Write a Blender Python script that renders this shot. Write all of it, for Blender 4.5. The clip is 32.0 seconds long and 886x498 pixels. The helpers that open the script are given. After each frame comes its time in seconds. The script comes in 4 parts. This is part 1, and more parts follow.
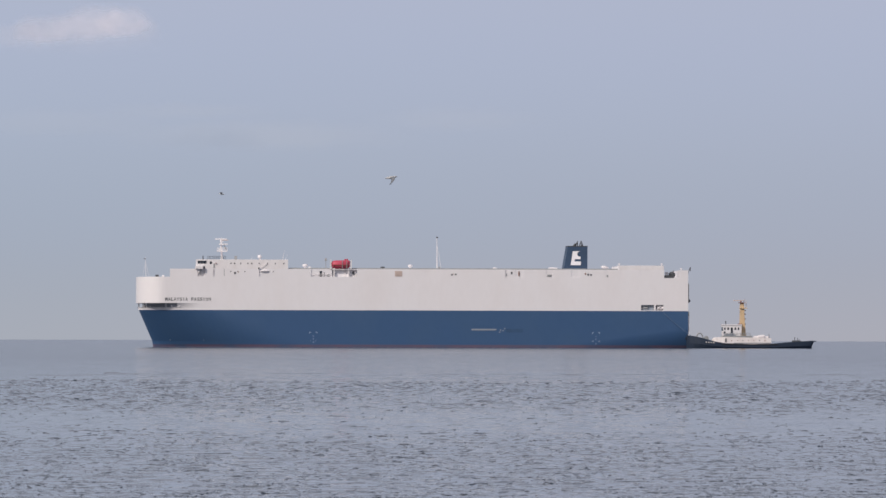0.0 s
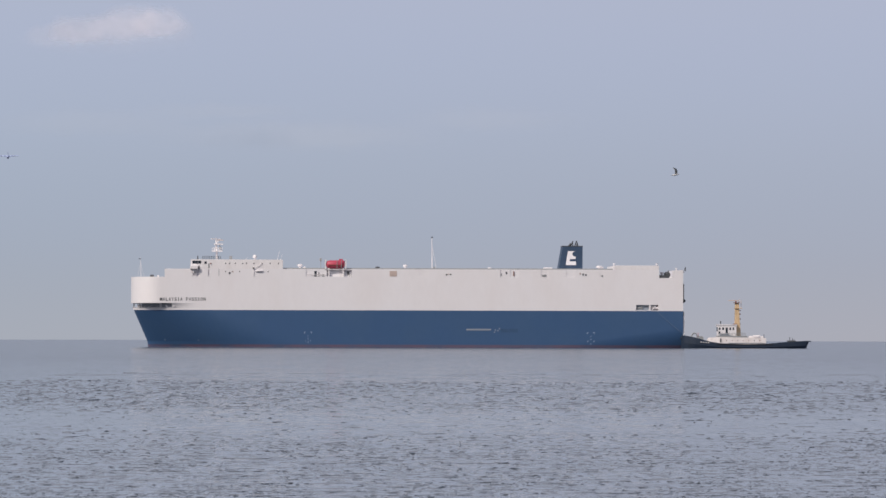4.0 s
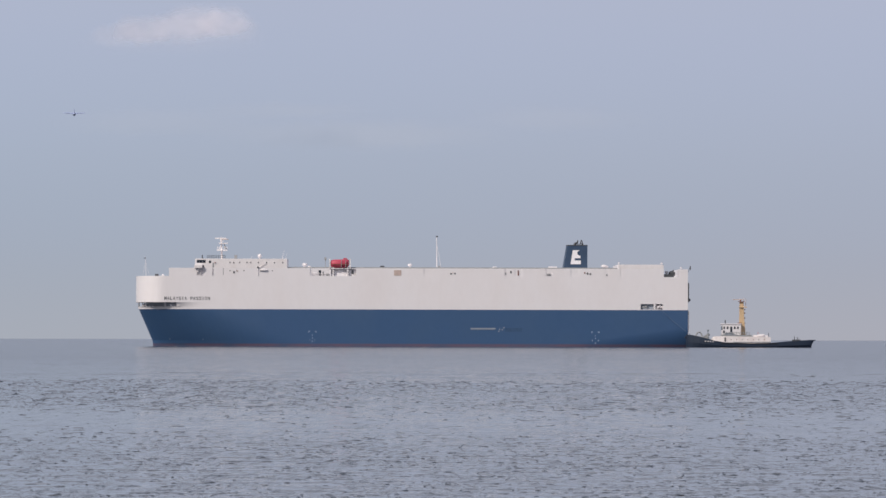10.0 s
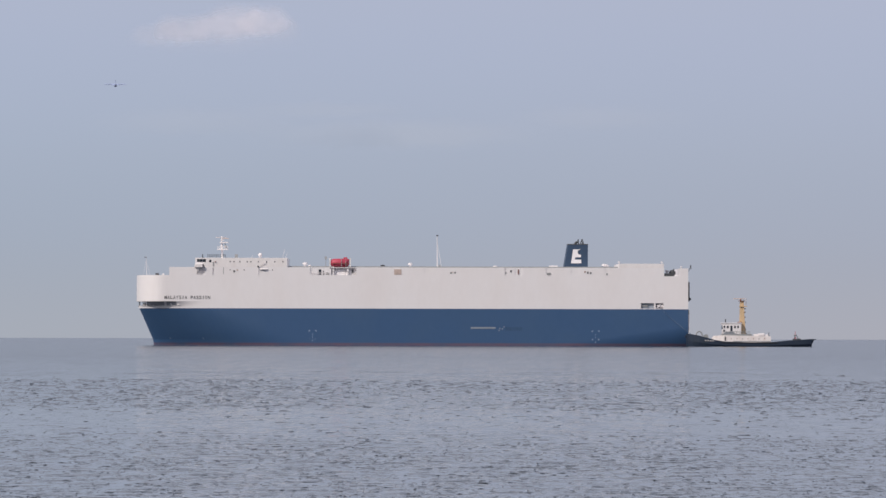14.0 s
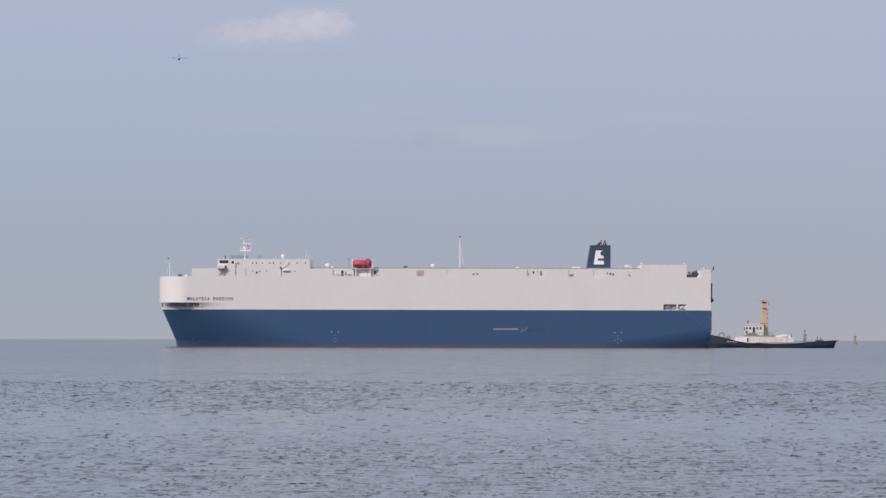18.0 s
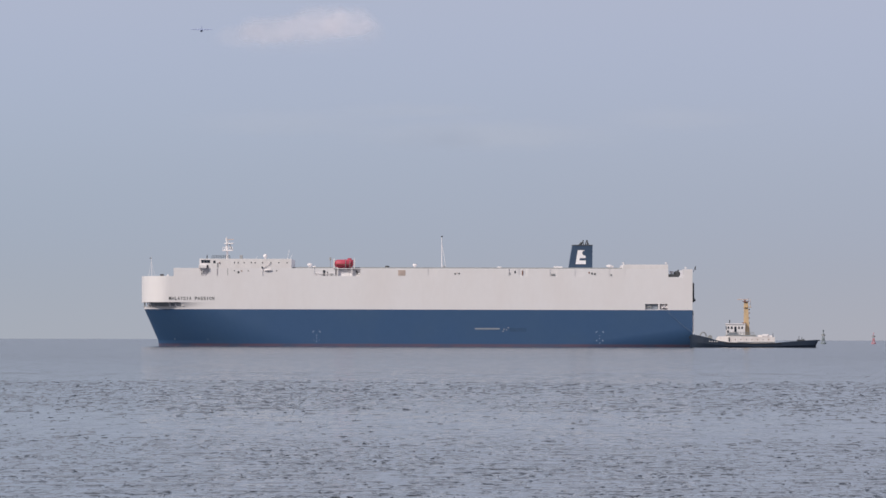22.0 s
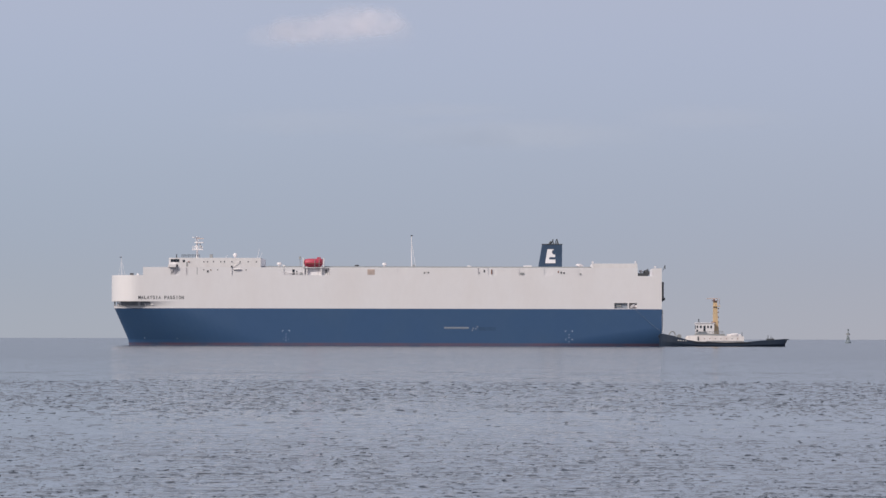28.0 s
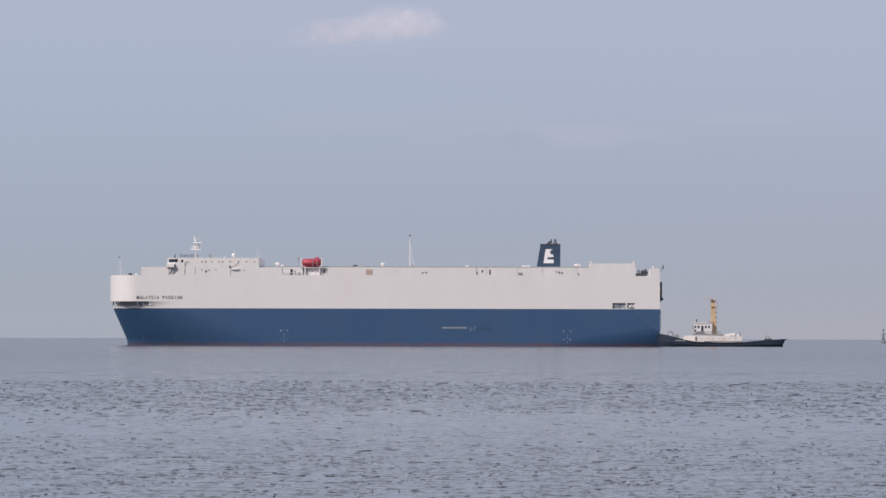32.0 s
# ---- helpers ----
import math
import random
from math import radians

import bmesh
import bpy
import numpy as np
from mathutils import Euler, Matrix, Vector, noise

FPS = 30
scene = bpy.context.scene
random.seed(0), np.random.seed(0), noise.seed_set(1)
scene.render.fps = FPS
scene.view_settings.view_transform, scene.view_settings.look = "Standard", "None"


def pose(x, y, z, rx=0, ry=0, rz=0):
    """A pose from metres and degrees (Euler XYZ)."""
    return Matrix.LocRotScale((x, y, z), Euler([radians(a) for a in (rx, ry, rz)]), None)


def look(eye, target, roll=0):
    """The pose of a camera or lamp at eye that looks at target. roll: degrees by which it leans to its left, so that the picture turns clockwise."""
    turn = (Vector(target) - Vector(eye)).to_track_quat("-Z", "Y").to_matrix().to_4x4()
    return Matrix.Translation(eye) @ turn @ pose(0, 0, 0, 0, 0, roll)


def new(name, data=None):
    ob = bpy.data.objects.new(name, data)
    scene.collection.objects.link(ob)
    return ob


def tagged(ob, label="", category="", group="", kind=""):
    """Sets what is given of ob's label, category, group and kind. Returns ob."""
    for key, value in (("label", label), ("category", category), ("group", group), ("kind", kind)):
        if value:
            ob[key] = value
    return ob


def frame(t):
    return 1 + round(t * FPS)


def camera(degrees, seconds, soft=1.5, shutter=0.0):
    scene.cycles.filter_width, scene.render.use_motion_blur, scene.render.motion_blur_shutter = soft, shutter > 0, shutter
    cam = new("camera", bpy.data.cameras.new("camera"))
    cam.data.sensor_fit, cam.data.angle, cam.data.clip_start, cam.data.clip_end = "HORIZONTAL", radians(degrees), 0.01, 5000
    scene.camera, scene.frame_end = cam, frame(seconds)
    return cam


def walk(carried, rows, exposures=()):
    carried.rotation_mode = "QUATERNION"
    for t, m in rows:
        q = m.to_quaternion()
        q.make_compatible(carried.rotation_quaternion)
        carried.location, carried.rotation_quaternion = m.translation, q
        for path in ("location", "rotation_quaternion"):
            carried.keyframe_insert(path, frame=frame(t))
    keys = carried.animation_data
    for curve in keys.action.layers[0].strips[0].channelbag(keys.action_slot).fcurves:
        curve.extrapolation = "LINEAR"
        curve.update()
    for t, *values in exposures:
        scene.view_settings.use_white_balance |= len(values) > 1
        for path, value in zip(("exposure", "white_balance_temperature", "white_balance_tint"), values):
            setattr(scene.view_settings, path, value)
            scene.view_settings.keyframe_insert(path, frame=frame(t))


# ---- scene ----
# Camera: a long lens on the shore, 3.5 m above the water, panning after the ship.
EYE = Vector((0.0, 0.0, 3.485))
SHIP_Y = 1516.0          # the ship's centre line
SPEED = 3.175            # metres a second, towards -x
ROLL = 0.13

cam = camera(11.625, 32.0, soft=1.5)


def aim(right, up):
    """Camera pose from degrees right of +y and degrees up."""
    a, e = radians(right), radians(up)
    way = Vector((math.sin(a) * math.cos(e), math.cos(a) * math.cos(e), math.sin(e)))
    return look(EYE, EYE + way * 100.0, ROLL)


walk(cam, [
    (0, aim(2.3257, 1.1653)),
    (0.5, aim(2.2806, 1.1653)),
    (1, aim(2.2332, 1.1653)),
    (1.5, aim(2.1591, 1.1653)),
    (2, aim(2.0938, 1.1678)),
    (2.5, aim(2.0349, 1.1653)),
    (3, aim(1.9811, 1.1653)),
    (3.5, aim(1.9449, 1.1653)),
    (5.5, aim(1.7420, 1.1628)),
    (6, aim(1.6566, 1.1589)),
    (6.5, aim(1.5814, 1.1577)),
    (7, aim(1.4971, 1.1552)),
    (7.5, aim(1.4369, 1.1540)),
    (8, aim(1.3832, 1.1540)),
    (8.5, aim(1.3217, 1.1540)),
    (9, aim(1.2514, 1.1527)),
    (9.5, aim(1.1748, 1.1514)),
    (10, aim(1.1258, 1.1540)),
    (10.5, aim(1.0532, 1.1513)),
    (11, aim(0.9764, 1.1439)),
    (11.5, aim(0.9135, 1.1426)),
    (12, aim(0.8458, 1.1413)),
    (12.5, aim(0.7906, 1.1426)),
    (13, aim(0.7417, 1.1426)),
    (13.5, aim(0.6853, 1.1426)),
    (14, aim(0.6390, 1.1426)),
    (14.5, aim(0.5951, 1.1426)),
    (16.5, aim(0.3138, 1.1540)),
    (17, aim(0.2572, 1.1540)),
    (17.5, aim(0.1783, 1.1540)),
    (17.6, aim(0.1514, 1.1558)),
    (17.7, aim(0.1036, 1.1558)),
    (17.8, aim(0.0096, 1.1558)),
    (17.9, aim(-0.0799, 1.1558)),
    (18, aim(-0.1407, 1.1577)),
    (18.5, aim(-0.2111, 1.1577)),
    (19, aim(-0.2309, 1.1615)),
    (19.5, aim(-0.2635, 1.1540)),
    (20, aim(-0.2897, 1.1540)),
    (20.5, aim(-0.3158, 1.1540)),
    (21, aim(-0.3307, 1.1526)),
    (21.5, aim(-0.3695, 1.1540)),
    (22, aim(-0.3844, 1.1540)),
    (22.5, aim(-0.3815, 1.1564)),
    (23, aim(-0.3774, 1.1602)),
    (23.5, aim(-0.3823, 1.1540)),
    (24, aim(-0.3756, 1.1527)),
    (24.5, aim(-0.3778, 1.1540)),
    (25, aim(-0.4003, 1.1540)),
    (25.5, aim(-0.4555, 1.1502)),
    (27.5, aim(-0.6688, 1.1527)),
    (28, aim(-0.7076, 1.1426)),
    (28.5, aim(-0.7603, 1.1426)),
    (29, aim(-0.8206, 1.1426)),
    (29.5, aim(-0.8808, 1.1426)),
    (30, aim(-0.9385, 1.1426)),
    (30.5, aim(-0.9975, 1.1426)),
    (31, aim(-1.0436, 1.1426)),
    (31.5, aim(-1.1027, 1.1426)),
    (32, aim(-1.1667, 1.1426)),
])

# ---- light ----
SUN_DIR = Vector((-0.60, -0.56, 0.62)).normalized()
world = bpy.data.worlds.new("sky")
scene.world = world
world.use_nodes = True
nt = world.node_tree
nt.nodes.clear()
w_out = nt.nodes.new("ShaderNodeOutputWorld")
w_mix = nt.nodes.new("ShaderNodeMixShader")
w_sky = nt.nodes.new("ShaderNodeTexSky")
w_sky.sky_type = "NISHITA"
w_sky.sun_disc = False
w_sky.sun_elevation = math.asin(SUN_DIR.z)
w_sky.sun_rotation = math.atan2(SUN_DIR.x, SUN_DIR.y)
w_sky.air_density, w_sky.dust_density, w_sky.ozone_density = 1.3, 3.0, 1.5
w_bg = nt.nodes.new("ShaderNodeBackground")
w_bg.inputs["Strength"].default_value = 0.10
w_haze = nt.nodes.new("ShaderNodeBackground")
w_haze.inputs["Strength"].default_value = 1.0
w_co = nt.nodes.new("ShaderNodeTexCoord")
w_sep = nt.nodes.new("ShaderNodeSeparateXYZ")
w_ramp = nt.nodes.new("ShaderNodeValToRGB")
w_el = nt.nodes.new("ShaderNodeMapRange")
w_el.inputs["From Min"].default_value, w_el.inputs["From Max"].default_value = 0.0, 0.20
w_thin = nt.nodes.new("ShaderNodeMapRange")
w_thin.inputs["From Min"].default_value, w_thin.inputs["From Max"].default_value = 0.08, 0.9
w_thin.inputs["To Min"].default_value, w_thin.inputs["To Max"].default_value = 1.0, 0.45
stops = [(0.0, (0.392, 0.412, 0.470)), (0.10, (0.374, 0.414, 0.500)), (0.22, (0.391, 0.442, 0.553)), (0.36, (0.420, 0.467, 0.600)), (0.55, (0.437, 0.467, 0.572)), (1.0, (0.440, 0.451, 0.524))]
while len(w_ramp.color_ramp.elements) < len(stops):
    w_ramp.color_ramp.elements.new(0.5)
for el, (p, c) in zip(w_ramp.color_ramp.elements, stops):
    el.position, el.color = p, (*c, 1)
w_ramp.color_ramp.interpolation = "CARDINAL"
nt.links.new(w_co.outputs["Generated"], w_sep.inputs[0])
nt.links.new(w_sep.outputs["Z"], w_el.inputs["Value"])
nt.links.new(w_sep.outputs["Z"], w_thin.inputs["Value"])
nt.links.new(w_el.outputs[0], w_ramp.inputs[0])
# the low haze is dustier towards +x, bluer towards -x
w_side = nt.nodes.new("ShaderNodeMapRange")
w_side.interpolation_type = "SMOOTHSTEP"
w_side.inputs["From Min"].default_value, w_side.inputs["From Max"].default_value = -0.22, 0.24
w_low = nt.nodes.new("ShaderNodeMapRange")
w_low.inputs["From Min"].default_value, w_low.inputs["From Max"].default_value = 0.0, 0.075
w_low.inputs["To Min"].default_value, w_low.inputs["To Max"].default_value = 1.0, 0.25
w_tint = nt.nodes.new("ShaderNodeMix")
w_tint.data_type = "RGBA"
w_tint.inputs["A"].default_value, w_tint.inputs["B"].default_value = (0.968, 1.004, 1.012, 1), (1.032, 0.988, 0.992, 1)
w_dust = nt.nodes.new("ShaderNodeMix")
w_dust.data_type, w_dust.blend_type = "RGBA", "MULTIPLY"
nt.links.new(w_sep.outputs["X"], w_side.inputs["Value"])
nt.links.new(w_sep.outputs["Z"], w_low.inputs["Value"])
nt.links.new(w_side.outputs[0], w_tint.inputs["Factor"])
nt.links.new(w_low.outputs[0], w_dust.inputs["Factor"])
nt.links.new(w_ramp.outputs[0], w_dust.inputs["A"])
nt.links.new(w_tint.outputs["Result"], w_dust.inputs["B"])
nt.links.new(w_dust.outputs["Result"], w_haze.inputs["Color"])
nt.links.new(w_sky.outputs[0], w_bg.inputs["Color"])
nt.links.new(w_thin.outputs[0], w_mix.inputs[0])
nt.links.new(w_bg.outputs[0], w_mix.inputs[1])
nt.links.new(w_haze.outputs[0], w_mix.inputs[2])
nt.links.new(w_mix.outputs[0], w_out.inputs[0])

sun_data = bpy.data.lights.new("sun", "SUN")
sun_data.energy, sun_data.angle, sun_data.color = 2.6, radians(1.0), (1.0, 0.90, 0.80)
sun = new("sun", sun_data)
sun.matrix_world = look(SUN_DIR * 400.0, (0, 0, 0))
scene.view_settings.exposure = 0.0


# ---- materials ----
def paint(name, color, rough=0.5, metal=0.0, dirt=None, amount=0.25, scale=0.35, stretch=(1, 1, 1), bump=0.0, fine=3.0, vary=0.10):
    """Painted or plain surface: base colour with stains and grain at two scales."""
    m = bpy.data.materials.new(name)
    m.use_nodes = True
    t = m.node_tree
    b = t.nodes["Principled BSDF"]
    co = t.nodes.new("ShaderNodeTexCoord")
    mp = t.nodes.new("ShaderNodeMapping")
    mp.inputs["Scale"].default_value = stretch
    n1, n2 = t.nodes.new("ShaderNodeTexNoise"), t.nodes.new("ShaderNodeTexNoise")
    n1.inputs["Scale"].default_value, n1.inputs["Detail"].default_value = scale, 5
    n2.inputs["Scale"].default_value, n2.inputs["Detail"].default_value = fine, 4
    r1 = t.nodes.new("ShaderNodeMapRange")
    r1.inputs["From Min"].default_value, r1.inputs["From Max"].default_value = 0.42, 0.72
    r1.inputs["To Max"].default_value = amount
    mix = t.nodes.new("ShaderNodeMix")
    mix.data_type = "RGBA"
    mix.inputs["A"].default_value = (*color, 1)
    mix.inputs["B"].default_value = (*(dirt or [c * 0.6 for c in color]), 1)
    hv = t.nodes.new("ShaderNodeHueSaturation")
    r2 = t.nodes.new("ShaderNodeMapRange")
    r2.inputs["To Min"].default_value, r2.inputs["To Max"].default_value = 1 - vary, 1 + vary
    r3 = t.nodes.new("ShaderNodeMapRange")
    r3.inputs["To Min"].default_value, r3.inputs["To Max"].default_value = rough - 0.08, min(1.0, rough + 0.12)
    L = t.links.new
    L(co.outputs["Object"], mp.inputs[0])
    L(mp.outputs[0], n1.inputs["Vector"])
    L(mp.outputs[0], n2.inputs["Vector"])
    L(n1.outputs[0], r1.inputs["Value"])
    L(r1.outputs[0], mix.inputs["Factor"])
    L(n2.outputs[0], r2.inputs["Value"])
    L(n2.outputs[0], r3.inputs["Value"])
    L(mix.outputs["Result"], hv.inputs["Color"])
    L(r2.outputs[0], hv.inputs["Value"])
    L(hv.outputs[0], b.inputs["Base Color"])
    L(r3.outputs[0], b.inputs["Roughness"])
    b.inputs["Metallic"].default_value = metal
    if bump:
        bp = t.nodes.new("ShaderNodeBump")
        bp.inputs["Distance"].default_value, bp.inputs["Strength"].default_value = bump, 0.6
        L(n2.outputs[0], bp.inputs["Height"])
        L(bp.outputs[0], b.inputs["Normal"])
    return m


M_WHITE = paint("white_ship_paint", (0.818, 0.797, 0.824), 0.45, dirt=(0.76, 0.71, 0.71), amount=0.35, scale=0.10, stretch=(1, 1, 0.45), fine=0.7, vary=0.025)
M_HOUSE = paint("white_deckhouse_paint", (0.83, 0.80, 0.815), 0.45, dirt=(0.62, 0.56, 0.54), amount=0.25, scale=0.5, stretch=(1, 1, 0.25), bump=0.01)
M_BLUE = paint("blue_hull_paint", (0.037, 0.094, 0.212), 0.5, dirt=(0.047, 0.103, 0.206), amount=0.6, scale=0.10, stretch=(0.7, 1, 0.6), fine=0.8, vary=0.06)
M_BLUE2 = paint("darker_blue_paint", (0.035, 0.086, 0.186), 0.6, amount=0.4, scale=0.6)
M_FUNNEL = paint("blue_funnel_paint", (0.032, 0.063, 0.120), 0.5, amount=0.3, scale=0.5)
M_BOOT = paint("dull_red_boot_topping", (0.115, 0.085, 0.140), 0.6, dirt=(0.040, 0.085, 0.17), amount=0.8, scale=0.3, stretch=(0.4, 1, 1))
M_RED = paint("red_lifeboat_shell", (0.54, 0.065, 0.115), 0.45, amount=0.3, scale=0.8)
M_WHEEL = paint("clean_white_paint", (0.86, 0.83, 0.85), 0.45, dirt=(0.76, 0.71, 0.71), amount=0.2, scale=0.6)
M_GLASS = paint("dark_window_glass", (0.025, 0.032, 0.045), 0.12, amount=0.2, scale=1.0)
M_DARK = paint("dark_grey_steel", (0.07, 0.075, 0.085), 0.6, amount=0.4, scale=1.2)
M_GREY = paint("grey_steel", (0.32, 0.33, 0.34), 0.55, amount=0.35, scale=1.0)
M_INNER = paint("shaded_deck_steel", (0.36, 0.37, 0.41), 0.7, amount=0.4, scale=0.8)
M_TAN = paint("tan_louvre", (0.62, 0.51, 0.47), 0.6, amount=0.3, scale=1.0)
M_RUST = paint("rusty_steel", (0.24, 0.10, 0.07), 0.8, amount=0.5, scale=1.5)
M_TUG = paint("black_tug_hull_paint", (0.011, 0.024, 0.052), 0.65, dirt=(0.017, 0.030, 0.052), amount=0.5, scale=0.6, stretch=(1, 1, 0.3))
M_TUGW = paint("white_tug_paint", (0.85, 0.80, 0.80), 0.5, dirt=(0.50, 0.38, 0.32), amount=0.28, scale=0.9, stretch=(1, 1, 0.3))
M_YELLOW = paint("ochre_mast_paint", (0.63, 0.46, 0.28), 0.5, dirt=(0.50, 0.30, 0.16), amount=0.4, scale=1.2, stretch=(1, 1, 0.3))
M_RUBBER = paint("black_rubber", (0.02, 0.02, 0.022), 0.8, amount=0.4, scale=2.0)
M_ROPE = paint("pale_rope", (0.15, 0.21, 0.30), 0.8, amount=0.4, scale=5.0)
M_FAINT = paint("faded_mark_paint", (0.10, 0.16, 0.26), 0.5, amount=0.3, scale=1.5)
M_MARK = paint("pale_mark_paint", (0.46, 0.56, 0.70), 0.5, amount=0.3, scale=1.5)
M_SHELL = paint("blue_grey_shell_door", (0.30, 0.34, 0.40), 0.5, amount=0.4, scale=0.8)
# distance haze is put into both buoy colours, paler and greyer than the paint
M_GREEN = paint("hazed_green_buoy_paint", (0.21, 0.25, 0.275), 0.5, amount=0.4, scale=1.5)
M_BRED = paint("hazed_red_buoy_paint", (0.50, 0.24, 0.29), 0.5, amount=0.4, scale=1.5)
M_PLUME = paint("pale_plumage", (0.55, 0.55, 0.56), 0.8, amount=0.3, scale=8.0)
M_WING = paint("grey_wing_plumage", (0.19, 0.20, 0.22), 0.8, amount=0.4, scale=8.0)
M_BEAK = paint("dark_beak", (0.10, 0.05, 0.03), 0.5)
# pale blue base colours carry the haze in front of the far aircraft
M_PLANE = paint("hazed_aircraft_skin", (0.42, 0.49, 0.72), 0.4, amount=0.2, scale=0.6)
M_PLANED = paint("hazed_aircraft_metal", (0.40, 0.46, 0.66), 0.45, amount=0.2, scale=1.5)


def water_material():
    m = bpy.data.materials.new("grey_sea_water")
    m.use_nodes = True
    t = m.node_tree
    b = t.nodes["Principled BSDF"]
    L = t.links.new
    co = t.nodes.new("ShaderNodeTexCoord")
    b.inputs["Base Color"].default_value = (0.027, 0.036, 0.052, 1)
    b.inputs["IOR"].default_value = 1.333
    # the wind's belts: fine ripples stand steeper in the ruffled belt, low in the slick and far out
    sep = t.nodes.new("ShaderNodeSeparateXYZ")
    out_to = t.nodes.new("ShaderNodeMapRange")
    out_to.inputs["From Max"].default_value = 800.0
    calm = t.nodes.new("ShaderNodeValToRGB")
    belts = [(0, 0.55), (140, 0.58), (162, 0.24), (198, 0.24), (212, 0.85), (330, 1.05), (346, 0.80), (540, 0.80), (680, 0.70), (800, 0.70)]
    while len(calm.color_ramp.elements) < len(belts):
        calm.color_ramp.elements.new(0.5)
    for el, (d, k) in zip(calm.color_ramp.elements, belts):
        el.position, el.color = d / 800.0, (k, k, k, 1)
    L(co.outputs["Object"], sep.inputs[0])
    L(sep.outputs["Y"], out_to.inputs["Value"])
    L(out_to.outputs[0], calm.inputs[0])
    # unresolved ripples far out widen the reflections
    wide = t.nodes.new("ShaderNodeMapRange")
    wide.inputs["From Min"].default_value, wide.inputs["From Max"].default_value = 250.0, 700.0
    wide.inputs["To Min"].default_value, wide.inputs["To Max"].default_value = 0.08, 0.15
    L(sep.outputs["Y"], wide.inputs["Value"])
    L(wide.outputs[0], b.inputs["Roughness"])
    # ruffled dashes: cat's paws where the fine ripples stand steeper
    stretch = t.nodes.new("ShaderNodeMapping")
    stretch.inputs["Scale"].default_value = (1.0, 0.22, 1.0)
    paws = t.nodes.new("ShaderNodeTexNoise")
    paws.inputs["Scale"].default_value, paws.inputs["Detail"].default_value, paws.inputs["Roughness"].default_value = 4.0, 4.0, 0.6
    steep = t.nodes.new("ShaderNodeMapRange")
    steep.inputs["From Min"].default_value, steep.inputs["From Max"].default_value = 0.50, 0.66
    steep.inputs["To Min"].default_value, steep.inputs["To Max"].default_value = 0.35, 4.5
    strength = t.nodes.new("ShaderNodeMath")
    strength.operation = "MULTIPLY"
    L(co.outputs["Object"], stretch.inputs[0])
    L(stretch.outputs[0], paws.inputs["Vector"])
    L(paws.outputs[0], steep.inputs["Value"])
    # broad wind patches, long across the view line
    drift = t.nodes.new("ShaderNodeMapping")
    drift.inputs["Scale"].default_value = (1.0, 0.10, 1.0)
    patch = t.nodes.new("ShaderNodeTexNoise")
    patch.inputs["Scale"].default_value, patch.inputs["Detail"].default_value, patch.inputs["Roughness"].default_value = 0.8, 5.0, 0.62
    gusty = t.nodes.new("ShaderNodeMapRange")
    gusty.inputs["From Min"].default_value, gusty.inputs["From Max"].default_value = 0.36, 0.66
    gusty.inputs["To Min"].default_value, gusty.inputs["To Max"].default_value = 0.15, 3.0
    both = t.nodes.new("ShaderNodeMath")
    both.operation = "MULTIPLY"
    L(co.outputs["Object"], drift.inputs[0])
    L(drift.outputs[0], patch.inputs["Vector"])
    L(patch.outputs[0], gusty.inputs["Value"])
    L(calm.outputs[0], both.inputs[0])
    L(gusty.outputs[0], both.inputs[1])
    L(both.outputs[0], strength.inputs[0])
    L(steep.outputs[0], strength.inputs[1])
    last = None
    for scale, dist in ((2.0, 0.045), (6.5, 0.016)):
        mp = t.nodes.new("ShaderNodeMapping")
        mp.inputs["Scale"].default_value = (0.7, 1.0, 1.0)
        n = t.nodes.new("ShaderNodeTexNoise")
        n.inputs["Scale"].default_value, n.inputs["Detail"].default_value = scale, 3
        bp = t.nodes.new("ShaderNodeBump")
        bp.inputs["Distance"].default_value = dist
        L(strength.outputs[0], bp.inputs["Strength"])
        L(co.outputs["Object"], mp.inputs[0])
        L(mp.outputs[0], n.inputs["Vector"])
        L(n.outputs[0], bp.inputs["Height"])
        if last:
            L(last.outputs[0], bp.inputs["Normal"])
        last = bp
    L(last.outputs[0], b.inputs["Normal"])
    return m


M_SEA = water_material()


